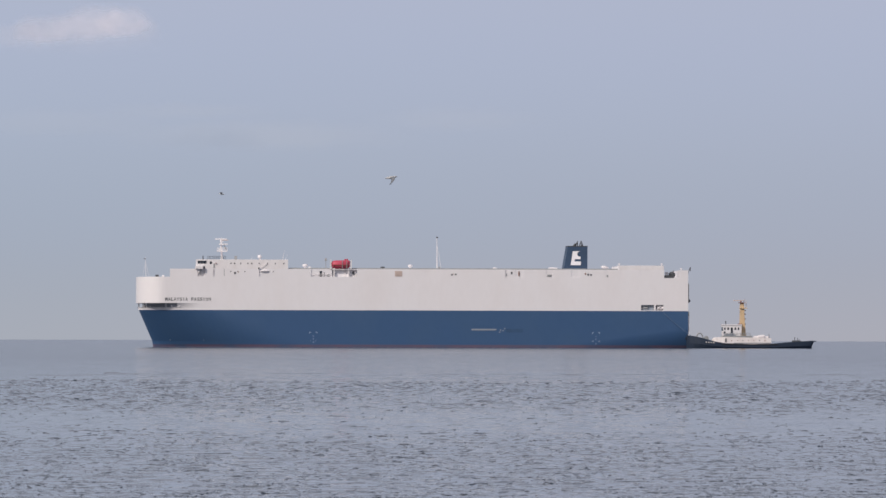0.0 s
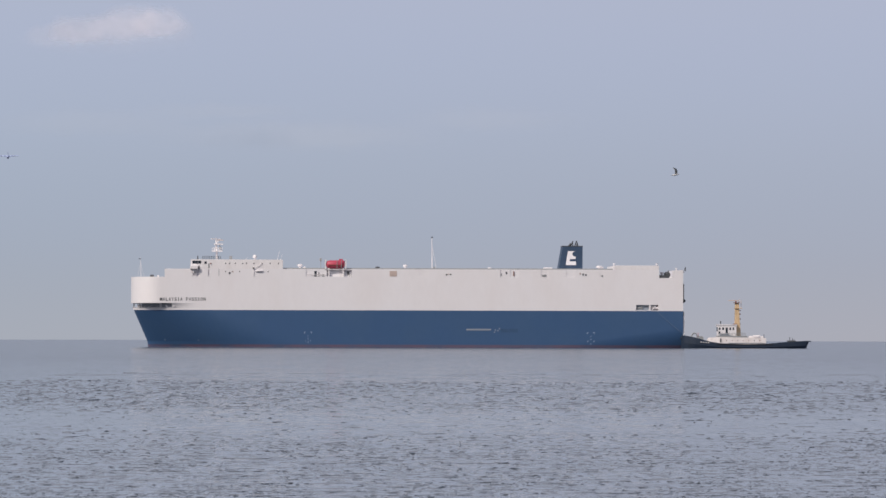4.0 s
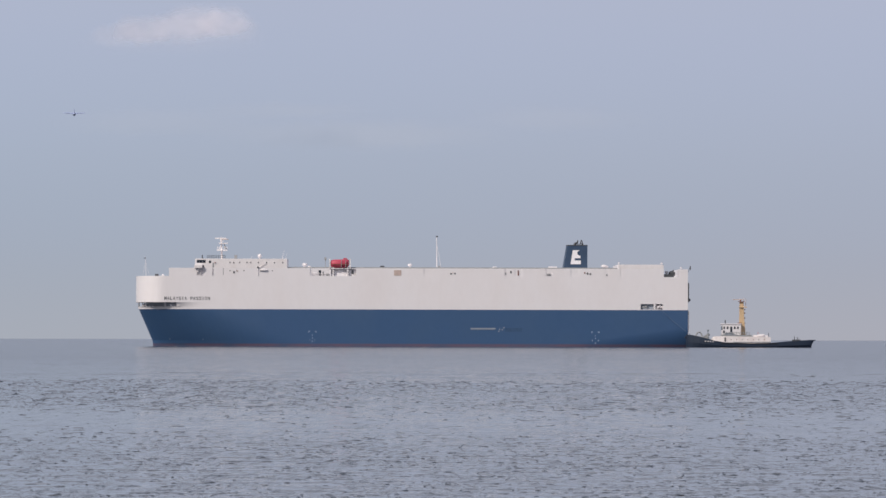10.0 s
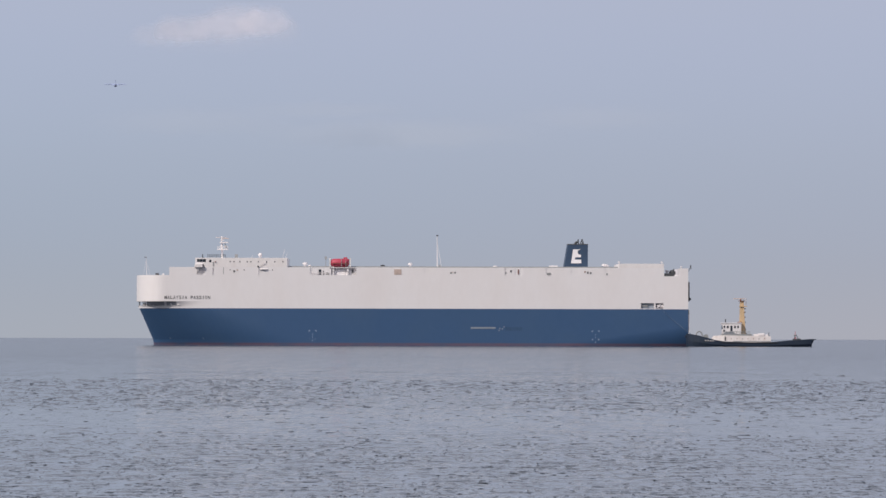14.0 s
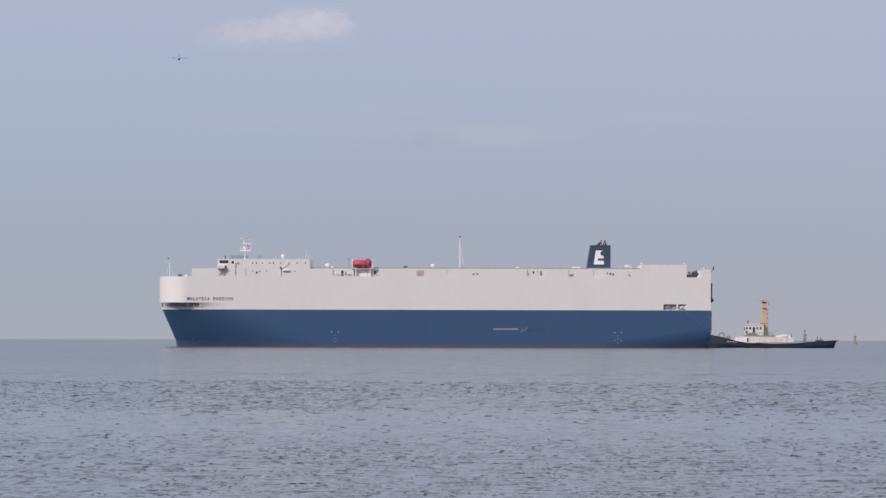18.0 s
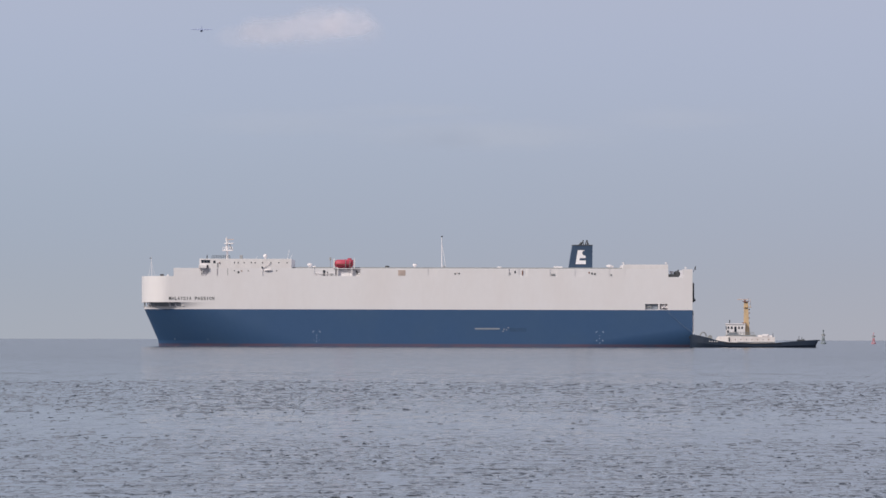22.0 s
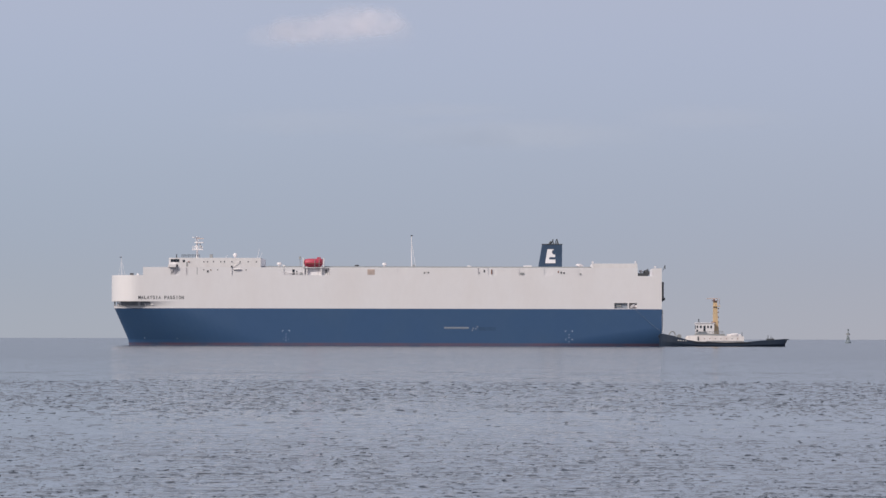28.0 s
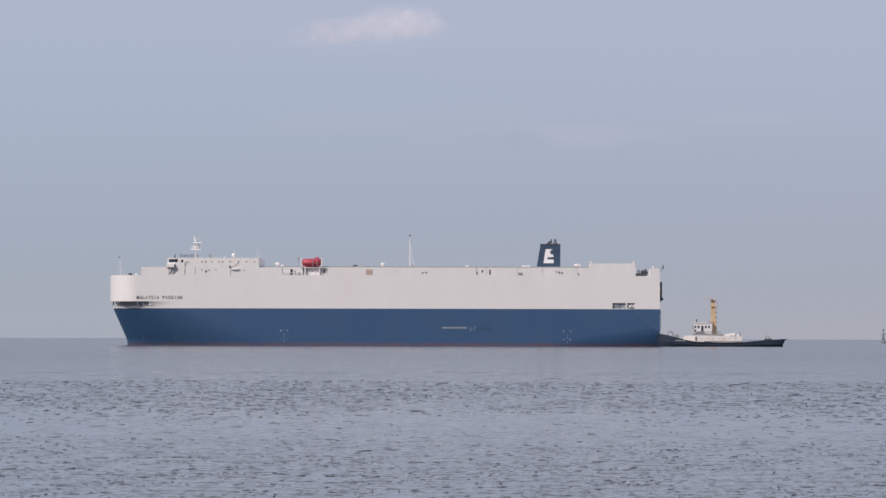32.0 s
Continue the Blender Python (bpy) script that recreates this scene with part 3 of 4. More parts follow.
part("bridge_wing_support", plate([(-74.39, 26.9), (-73.42, 26.9), (-74.00, 25.2)], -SIDE - 0.5, -SIDE - 0.2), M_HOUSE, bridge)
stair = part("stairway", plate([(-74.1, 24.4), (-73.8, 24.4), (-72.0, 26.7), (-72.3, 26.7)], -SIDE + 0.05, -SIDE + 0.15), M_HOUSE, bridge, "white steel stairway under the bridge wing")
for k in range(6):
    part("step", box(-74.0 + k * 0.32, -73.7 + k * 0.32, -SIDE + 0.15, -SIDE + 0.6, 24.65 + k * 0.37, 24.71 + k * 0.37), M_HOUSE, stair)
for x in (-74.3, -73.1, -71.9):
    part("stanchion", box(x - 0.06, x + 0.06, -SIDE + 0.02, -SIDE + 0.12, 24.4, 26.9), M_HOUSE, bridge)
part("side_door", box(-68.95, -68.46, -SIDE - 0.02, -SIDE + 0.05, 27.2, 28.8, bevel=0.02), M_GREY, bridge)
for p in (410, 416.7, 427.3, 440, 446.7, 460, 474.3, 488.7, 503.3):
    w = part("porthole", box(along(p) - 0.27, along(p) + 0.27, -SIDE - 0.02, -SIDE + 0.06, 28.55, 29.2, bevel=0.06), M_HOUSE, bridge)
    part("glass", box(along(p) - 0.17, along(p) + 0.17, -SIDE - 0.035, -SIDE - 0.02, 28.65, 29.08), M_GLASS, w)
for p in (410, 422, 434.7, 485):
    w = part("porthole", box(along(p) - 0.25, along(p) + 0.25, -SIDE - 0.02, -SIDE + 0.06, 25.75, 26.35, bevel=0.06), M_HOUSE, bridge)
    part("glass", box(along(p) - 0.15, along(p) + 0.15, -SIDE - 0.035, -SIDE - 0.02, 25.85, 26.25), M_GLASS, w)


def railing(x0, x1, y, z, high=1.1, gap=1.6):
    bm = bmesh.new()
    n = max(1, round((x1 - x0) / gap))
    for k in range(n + 1):
        x = x0 + (x1 - x0) * k / n
        tube((x, y, z), (x, y, z + high), 0.06, bm=bm, n=5)
    for h in (0.4, 0.75, 1.0):
        tube((x0, y, z + high * h), (x1, y, z + high * h), 0.05, bm=bm, n=5)
    return bm


part("railing", railing(-71.02, -64.77, -10.0, 30.2, 1.2, 0.8), M_DARK, bridge, "dark railing of the compass deck")
part("drain_pipe", box(-65.33, -65.18, -SIDE - 0.06, -SIDE + 0.02, 24.5, 26.9), M_GREY, bridge)
part("vent_cover", box(-61.85, -61.26, -SIDE - 0.12, -SIDE + 0.02, 25.2, 25.9, bevel=0.05), M_DARK, bridge)
part("vent_cover", box(-60.58, -60.19, -SIDE - 0.1, -SIDE + 0.02, 25.7, 26.2, bevel=0.04), M_TAN, bridge)
part("floodlight", box(-68.27, -67.88, -SIDE - 0.3, -SIDE + 0.02, 28.6, 29.0, bevel=0.06), M_RUST, bridge)
part("lamp_post", tube((-72.62, -12, 30.2), (-72.62, -12, 31.5), 0.22, 0.16), M_DARK, bridge)

# radar mast
mast = part("radar_mast", tube((-66.24, 0, 30.2), (-66.53, 0, 38.0), 0.42, 0.18, n=12), M_HOUSE, ship, "white radar mast with platforms")
for x0, x1, z in ((384, 403, 33.2), (388, 404, 35.6)):
    part("platform", box(along(x0), along(x1), -1.6, 1.6, z, z + 0.35, bevel=0.05), M_HOUSE, mast)
part("railing", railing(along(385), along(403), -1.6, 33.5, 1.0, 0.8), M_HOUSE, mast)
part("scanner_arm", box(along(390), along(396), -0.25, 0.25, 36.5, 36.75, bevel=0.05), M_HOUSE, mast)
part("scanner_motor", tube((along(391), 0, 36.6), (along(391), 0, 37.6), 0.28, 0.2, n=12), M_HOUSE, mast)
scanner = part("radar_scanner", box(-2.0, 2.0, -0.2, 0.2, -0.16, 0.2, bevel=0.08), M_HOUSE, mast, "long white radar scanner bar, turning")
part("radar_scanner", box(along(393), along(405), -1.9, -1.5, 37.0, 37.3, bevel=0.08), M_TAN, mast)
part("signal_lamp", ball((along(399), -1.2, 34.4), 0.45), M_GREY, mast)
part("strut", tube((along(388), 0, 33.5), (along(393), 0, 36.0), 0.12), M_HOUSE, mast)
part("strut", tube((along(402), 0, 33.5), (along(396), 0, 36.0), 0.12), M_GREY, mast)

# small deck gear near the bridge
part("satellite_dome", lathe([(0.3, 0), (0.3, 0.6), (0.6, 0.8), (0.75, 1.2), (0.68, 1.6), (0.4, 1.9), (0.1, 2.0)], 14, at=(-53.06, 0, 30.2)), M_HOUSE, ship, "white satellite dome", smooth=True)
part("vent_box", box(-61.91, -60.93, -1, 1, 30.2, 31.7, bevel=0.05), M_GREY, ship)
for p, z0, hgt, r in ((501, 30.2, 3.4, 0.07), (506, 30.2, 2.0, 0.06), (444, 30.2, 1.1, 0.06)):
    part("whip_antenna", tube((along(p), -4, z0), (along(p) + 0.8, -4, z0 + hgt), r, 0.03), M_HOUSE, ship)
crane = part("provision_crane", tube((-53.38, -SIDE - 0.3, 24.6), (-53.28, -SIDE - 0.3, 27.6), 0.10, 0.08), M_HOUSE, ship, "small pale side crane")
part("hoist", box(-53.58, -53.09, -SIDE - 0.5, -SIDE - 0.1, 26.9, 27.5, bevel=0.06), M_DARK, crane)
part("jib", tube((-53.38, -SIDE - 0.3, 26.8), (-50.46, -SIDE - 0.3, 28.9), 0.09, 0.07), M_HOUSE, crane)
part("boat", ball((-51.44, -SIDE - 0.35, 26.3), 0.9, sx=1.7, sy=0.35, sz=0.38), M_HOUSE, crane, "small white rescue boat")

# foremast and bow deck
fm = part("foremast", tube((-92.58, 0, Z_DECK), (-92.78, 0, 31.2), 0.085, 0.05), M_HOUSE, ship, "slim pale foremast")
for e in (-1.2, 1.2):
    part("stay", tube((-92.58 + e, 0, Z_DECK), (-92.78, 0, 29.5), 0.03), M_HOUSE, fm)
part("lamp_cross", box(-93.37, -92.68, -0.2, 0.2, 30.5, 30.75), M_DARK, fm)
part("mooring_winch", box(-89.12, -87.94, -8, -6, Z_DECK, Z_DECK + 0.8, bevel=0.15), M_DARK, ship)
part("fairlead", ball((-86.38, -8, Z_DECK + 0.3), 0.4), M_HOUSE, ship)

# lifeboat and its cradle
boat = part("lifeboat", loft([[(x, -SIDE + 0.7 + w * math.cos(q * math.tau / 14), zc + hh * math.sin(q * math.tau / 14)) for q in range(14)]
                              for x, w, hh, zc in ((-28.4, 0.25, 0.5, 28.7), (-28.1, 0.9, 1.15, 28.6), (-27.2, 1.3, 1.45, 28.55), (-25, 1.4, 1.5, 28.55), (-23.4, 1.35, 1.5, 28.6), (-22.4, 1.0, 1.35, 28.7), (-21.9, 0.4, 0.9, 28.9))]), M_RED, ship, "red enclosed lifeboat", smooth=True)
part("conning_hatch", box(-23.9, -22.6, -SIDE + 0.3, -SIDE + 1.2, 29.8, 30.5, bevel=0.15), M_RED, boat)
part("rubbing_strake", box(-28.0, -22.3, -SIDE - 0.75, -SIDE - 0.62, 28.2, 28.4, bevel=0.03), M_RUST, boat)
for x in (-28.6, -21.6):
    part("davit", plate([(x - 0.2, 26.9), (x + 0.2, 26.9), (x + 0.25, 30.2), (x - 0.15, 30.3)], -SIDE - 0.2, -SIDE + 0.2), M_HOUSE, boat, "white davit arm")
    part("davit", plate([(x - 0.2, 26.9), (x + 0.2, 26.9), (x + 0.25, 29.8), (x - 0.15, 29.8)], -SIDE + 1.6, -SIDE + 1.9), M_HOUSE, boat)
for x in (-27.4, -22.4):
    part("cradle", box(x - 0.25, x + 0.25, -SIDE + 0.2, -SIDE + 1.15, 24.3, 27.3, bevel=0.05), M_HOUSE, boat)
part("boarding_platform", box(-28.0, -21.5, -SIDE + 0.5, -SIDE + 1.15, 26.55, 26.67), M_HOUSE, boat)
for x in (-24.6, -23.1):
    part("gripe", plate([(x - 0.09, 27.2), (x + 0.09, 27.2), (x + 0.09, 30.1), (x - 0.09, 30.1)], -SIDE - 0.86, -SIDE - 0.8), M_GREY, boat, "pale lashing strap")
part("door", box(-32.4, -31.6, -SIDE + 0.12, -SIDE + 0.2, 24.4, 26.3, bevel=0.02), M_GLASS, ship, "dark steel door")
part("door", box(-31.0, -30.7, -SIDE + 0.12, -SIDE + 0.2, 24.4, 25.8, bevel=0.02), M_DARK, ship)
part("locker", box(-29.8, -29.0, -SIDE + 0.0, -SIDE + 0.2, 24.4, 25.3, bevel=0.05), M_GREY, ship)
part("door", box(-21.1, -20.4, -SIDE + 1.1, -SIDE + 1.18, 25.0, 26.2, bevel=0.02), M_DARK, ship)
part("ladder", box(-24.0, -23.4, -SIDE + 1.05, -SIDE + 1.15, 24.4, 26.6), M_HOUSE, ship)
part("railing", railing(-34.9, -28.9, -SIDE - 0.02, 24.36, 0.9, 2.0), M_HOUSE, ship)
part("railing", railing(-21.0, -19.6, -SIDE + 0.2, 24.32, 1.0, 0.7), M_GREY, ship)

# louvre, small fittings in the bays
louvre = part("louvre", box(-6.47, -3.93, -SIDE - 0.06, -SIDE + 0.02, 24.5, 26.4, bevel=0.02), M_TAN, ship, "tan ventilation louvre")
for k in range(7):
    part("slat", box(-6.37, -4.03, -SIDE - 0.12, -SIDE - 0.05, 24.6 + k * 0.25, 24.68 + k * 0.25), M_TAN, louvre)
for p, z0, z1, wd, mt in ((801, 24.9, 25.4, 0.5, M_DARK), (804, 25.2, 25.6, 0.3, M_TAN), (808, 25.0, 25.5, 0.5, M_DARK), (898, 24.8, 25.6, 0.3, M_GREY), (907, 25.4, 26.2, 0.5, M_DARK), (920, 24.7, 26.4, 0.35, M_RUST), (974, 24.6, 25.3, 1.4, M_GREY), (1038, 25.3, 25.9, 0.35, M_RUST), (1043, 25.0, 25.7, 0.5, M_DARK), (1048, 24.9, 25.5, 0.5, M_DARK), (1077, 24.5, 25.2, 0.5, M_GREY)):
    part("vent_cover", box(along(p) - wd / 2, along(p) + wd / 2, -SIDE - 0.1, -SIDE + 0.02, z0, z1, bevel=0.03), mt, ship)


# mushroom vents along the deck
def vent(x, y, z, r, h, mat):
    return part("mushroom_vent", lathe([(r * 0.5, 0), (r * 0.5, h * 0.55), (r, h * 0.6), (r, h * 0.85), (r * 0.6, h), (0.05, h * 1.02)], 12, at=(x, y, z)), mat, ship)


for p, dep, r, h, mt in ((543, 10, 0.95, 1.9, M_HOUSE), (551, 10, 0.6, 1.0, M_HOUSE), (680, 10, 0.8, 1.1, M_DARK), (729, 10, 0.8, 1.8, M_HOUSE), (879, 10, 0.8, 0.9, M_HOUSE), (870, 10, 0.3, 0.6, M_DARK), (526, 10, 0.4, 0.7, M_GREY), (980, 12, 1.1, 1.0, M_HOUSE), (1073, 10, 1.1, 1.6, M_HOUSE), (1077, 10, 0.8, 1.3, M_HOUSE), (1048, 10, 0.3, 0.6, M_GREY)):
    vent(along(p) * (1 + dep / 1500), -SIDE + dep, 26.95, r, h, mt)
part("vent_house", box(47.37, 50.32, -6, -2, 26.95, 27.9, bevel=0.08), M_HOUSE, ship)
tp = part("weather_mast", tube((-30.16, -6, 27.0), (-30.16, -6, 31.0), 0.12, 0.09), M_GREY, ship)
part("instrument", box(-30.55, -29.77, -6.3, -5.7, 29.9, 30.9, bevel=0.1), M_GREY, tp)
mm = part("signal_mast", tube((8.58, -4, 27.0), (8.48, -4, 38.2), 0.19, 0.11), M_HOUSE, ship, "tall white signal mast")
part("stay", tube((10.05, -4, 27.0), (8.68, -4, 35.0), 0.06), M_HOUSE, mm)
part("masthead_lamp", box(8.19, 8.87, -4.3, -3.7, 38.1, 38.5, bevel=0.05), M_DARK, mm)
part("mast_base", box(8.97, 9.66, -5, -3, 27.0, 28.1, bevel=0.06), M_GREY, mm)

# funnel with its white mark
F0, F1 = -7.0, 5.0
funnel = part("funnel", loft([[(52.49, F0, 27.0), (60.73, F0, 27.0), (60.73, F1, 27.0), (52.49, F1, 27.0)],
                              [(53.87, F0 + 0.5, 35.2), (60.79, F0 + 0.5, 35.2), (60.79, F1 - 0.5, 35.2), (53.87, F1 - 0.5, 35.2)]]), M_FUNNEL, ship, "dark blue funnel with a white mark")
part("rim", box(53.77, 60.87, F0 + 0.4, F1 - 0.4, 35.2, 35.45, bevel=0.05), M_DARK, funnel)


def on_funnel(pts):
    return [(along(a) * 1.006, 31.2 + (449.8 - b) * 0.196) for a, b in pts]


bite = [(1029.5 - 4.2 * math.cos(q), 442.7 - 4.4 * math.sin(q)) for q in [radians(70 - 14 * k) for k in range(11)]]
mark = [(1017.3, 437.6), (1030.4, 437.6)] + bite + [(1031, 447.2), (1031, 451.7), (1021, 451.7), (1020.2, 455.8), (1031.4, 455.8), (1031.6, 462.4), (1013.4, 462.4)]
mk = part("white_mark", plate(on_funnel(mark), -0.03, 0.03), M_WHITE, funnel, "white geometric mark")
mk.matrix_basis = Matrix.Translation((0, F0 + 0.26, 31.2)) @ Matrix.Rotation(-math.atan(0.5 / 8.2), 4, "X") @ Matrix.Translation((0, -0.03, -31.2))
for p, hh, r, lean in ((1020.5, 1.0, 0.45, 0.7), (1023, 1.8, 0.22, 0.9), (1027.5, 1.7, 0.2, -0.2), (1030.5, 1.9, 0.2, 0.6), (1036.5, 1.8, 0.2, -0.5), (1033.5, 1.2, 0.18, 0.3)):
    part("exhaust_pipe", tube((along(p) * 1.008, -1, 35.4), (along(p) * 1.008 + lean, -1, 35.4 + hh), r, r * 0.75, n=10), M_DARK, funnel)
for k in range(4):
    part("ladder_rung", box(60.73, 60.87, F0 + 1, F0 + 1.6, 28 + k * 1.7, 28.12 + k * 1.7), M_GREY, funnel)

# stern gear
part("stern_winch", lathe([(0.9, 0), (0.9, 0.3), (0.35, 0.4), (0.35, 1.5), (0.7, 1.6), (0.7, 2.1)], 12, at=(87.97, -11, Z_DECK)), M_HOUSE, ship)
part("windlass", ball((89.83, -11, Z_DECK + 1.2), 1.2, sx=1.0, sy=0.8, sz=0.9), M_DARK, ship)
part("windlass_bed", box(86.80, 90.21, -15.5, -9, Z_DECK, Z_DECK + 1.0, bevel=0.08), M_DARK, ship)
part("davit_post", tube((89.43, -11, Z_DECK + 1), (90.41, -11, Z_DECK + 2.6), 0.3, 0.2), M_DARK, ship)
for p in (1099, 1175, 1209.5):
    part("deck_lamp", lathe([(0.15, 0), (0.15, 0.35), (0.4, 0.4), (0.4, 0.75)], 10, at=(along(p), -14, 28.5 if p < 1200 else 26.9)), M_HOUSE, ship)
ramp = part("stern_ramp", box(LEN / 2 + 0.02, LEN / 2 + 0.9, -9.5, 9.5, 15.6, 22.3, bevel=0.15), M_DARK, ship, "dark folded stern ramp")
for k in range(6):
    part("stiffener", box(LEN / 2 + 0.85, LEN / 2 + 0.98, -9.2, 9.2, 15.9 + k * 1.15, 16.2 + k * 1.15), M_DARK, ramp)
part("hinge", ball((LEN / 2 + 0.9, -9.3, 16.4), 0.55), M_DARK, ramp)
part("hinge", ball((LEN / 2 + 0.9, 9.3, 16.4), 0.55), M_DARK, ramp)
part("fender_bar", box(LEN / 2 + 0.01, LEN / 2 + 0.4, -15.8, 15.8, 11.2, 12.6, bevel=0.1), M_GREY, ship)
part("stern_ladder", box(LEN / 2 + 0.05, LEN / 2 + 0.5, -15.6, -15.1, 4.5, 11.2), M_HOUSE, ship)
part("flag_staff", tube((95.56, -10, 26.0), (96.31, -10, 28.2), 0.08), M_DARK, ship)
part("stern_light", box(96.15, 96.44, -10.2, -9.8, 26.7, 28.0), M_DARK, ship)

# marks on the blue side
def side_mark(x0, x1, z0, z1, mat=M_MARK, name="painted_mark"):
    xm = (x0 + x1) / 2 + LEN / 2
    y = -half_breadth(xm, (z0 + z1) / 2)
    return part(name, box(x0, x1, y - 0.05, y + 0.12, z0, z1), mat, ship)


for c, dots in ((556, ((-5.5, 586, 1.6), (5.5, 586, 1.6), (0, 592, 0.9), (0, 597, 1.0), (0, 603, 1.0), (-4.5, 600.5, 0.7), (4.5, 600.5, 0.7))),
                (1057, ((-5.5, 587, 1.4), (5.5, 587, 1.4), (0, 593, 0.9), (0, 598, 1.0), (0, 606, 1.1), (-5.5, 601.5, 1.2), (5.5, 601.5, 1.2)))):
    for dx, y, sz in dots:
        yy = y - 0.0023 * (c - 733)
        z = (612.5 - yy) * 0.19477
        x = along(c + dx)
        if sz > 1.1 and y < 590:
            # the upper pair are corner brackets
            out = -1 if dx < 0 else 1
            side_mark(x - 0.26, x + 0.26, z + 0.10, z + 0.24)
            side_mark(x + out * 0.19 - 0.07, x + out * 0.19 + 0.07, z - 0.28, z + 0.10)
        else:
            side_mark(x - 0.10 * sz, x + 0.10 * sz, z - 0.16 * sz, z + 0.16 * sz)
side_mark(-84.12, -83.73, 2.3, 2.9, M_FAINT)
side_mark(-72.45, -72.06, 2.2, 2.7, M_FAINT)
door = part("pilot_door", box(20.03, 28.60, -SIDE - 0.07, -SIDE + 0.05, 6.0, 6.5, bevel=0.03), M_SHELL, ship, "long grey shell door in the blue side")
for k in range(8):
    part("rib", box(20.42 + k * 1.0, 20.42 + k * 1.0 + 0.2, -SIDE - 0.13, -SIDE - 0.06, 5.8, 6.6), M_SHELL, door)
for p, z in ((886, 5.4), (887.5, 6.1), (895, 6.6), (892, 5.9)):
    part("fitting", box(along(p) - 0.2, along(p) + 0.2, -SIDE - 0.1, -SIDE + 0.05, z - 0.2, z + 0.2, bevel=0.04), M_SHELL, door)
# slightly darker blue strip aft of the door
part("darker_panel", box(31.91, 37.76, -SIDE - 0.03, -SIDE + 0.05, 5.3, 6.5), M_BLUE2, door)

# ship's name in evenly spaced block letters along the bow
plate_name = part("name_plate", box(-85.58, -69.82, -SIDE + 0.3, -SIDE + 0.5, 15.9, 17.2), M_WHITE, ship)
for k, ch in enumerate("MALAYSIA PASSION"):
    if ch == " ":
        continue
    fc = bpy.data.curves.new("letter", "FONT")
    fc.body, fc.size, fc.extrude, fc.offset = ch, 1.0, 0.02, 0.012
    tmp = new("letter_curve", fc)
    bpy.context.view_layer.update()
    lm = bpy.data.meshes.new_from_object(tmp.evaluated_get(bpy.context.evaluated_depsgraph_get()))
    bpy.data.objects.remove(tmp)
    xs = [v.co.x for v in lm.vertices]
    zs = [v.co.y for v in lm.vertices]
    wide = 0.2 if ch == "I" else 0.82 if ch == "M" else 0.74
    mid = -85.09 + k * (-70.19 - -85.09) / 15
    for v in lm.vertices:
        x, z, e = v.co
        x = mid + ((x - min(xs)) / (max(xs) - min(xs)) - 0.5) * wide
        z = 15.95 + (z - min(zs)) / (max(zs) - min(zs)) * 1.15
        v.co = (x, -half_breadth(x + LEN / 2, z) - 0.06 - e, z)
    lm.materials.append(M_DARK)
    let = new("letter", lm)
    let.parent = plate_name

# ---- tug ----
TUG_X = 115.94
TUG_Y = SHIP_Y - 21.0
tug = thing("tugboat", "black and white tugboat with an ochre mast at the ship's stern", "tugboat")


def tug_ring(x, b, z_top, cut=0.0):
    """A frame of the hull; cut draws its foot forward under the counter."""
    z_low, mid = -0.8, -0.8 + (z_top + 0.8) * 0.5
    return [(x - cut, -b * 0.82, z_low), (x - cut * 0.75, -b, mid), (x, -b, z_top), (x, b, z_top), (x - cut * 0.75, b, mid), (x - cut, b * 0.82, z_low)]


part("hull", loft([tug_ring(*row) for row in (
    (-21.9, 1.4, 4.4), (-21.2, 2.6, 4.4), (-19.6, 3.8, 4.15), (-17.5, 4.6, 3.7), (-15.0, 5.0, 3.0), (-12.5, 5.2, 2.3), (-9, 5.2, 1.75), (0, 5.2, 1.45), (8, 5.2, 1.6), (13, 5.1, 2.1), (18, 4.8, 2.45, 0.2), (21, 4.3, 2.6, 0.7), (21.8, 3.9, 2.65, 1.1))]), M_TUG, tug, "black tug hull with a raised bow")
part("stern_rail", box(20.6, 22.3, -4.2, 4.2, 2.35, 2.65, bevel=0.1), M_TUG, tug)
part("sheer_strake", box(-10.5, 9.0, -5.3, -5.15, 1.15, 1.4, bevel=0.03), M_RUBBER, tug)
deckhouse = part("deckhouse", loft([[(x, -b, 1.4), (x, -b, zt), (x, b, zt), (x, b, 1.4)] for x, b, zt in ((-12.9, 2.4, 2.9), (-12.2, 3.4, 3.7), (-9.0, 4.1, 3.9), (7.0, 4.1, 3.55))]), M_TUGW, tug, "long white tug deckhouse with rust streaks")
for k in range(8):
    part("porthole", tube((-8.5 + k * 1.9, -4.13, 2.7), (-8.5 + k * 1.9, -4.05, 2.7), 0.16, n=10), M_RUST if k % 3 else M_DARK, deckhouse)
part("side_door", box(-8.9, -8.4, -4.14, -4.05, 2.0, 3.4, bevel=0.03), M_DARK, deckhouse)
part("bulwark_rail", box(-6, 7, -4.25, -4.1, 1.75, 1.95, bevel=0.03), M_GREY, deckhouse)
part("upper_deck", box(-9.6, 0.5, -4.0, 4.0, 3.75, 4.35, bevel=0.06), M_GREY, deckhouse, "grey upper deck edge")
for x0, x1, z1 in ((1.2, 3.0, 4.3), (3.6, 5.0, 4.6), (5.0, 6.2, 4.2)):
    part("deck_locker", box(x0, x1, -2.6, -0.6, 3.5, z1, bevel=0.1), M_HOUSE, deckhouse)
part("life_raft", tube((2.6, -3.0, 4.1), (4.6, -3.0, 4.1), 0.45, n=12), M_HOUSE, deckhouse)
part("railing", railing(-9.4, -0.2, -4.0, 4.35, 0.9, 1.2), M_GREY, deckhouse)
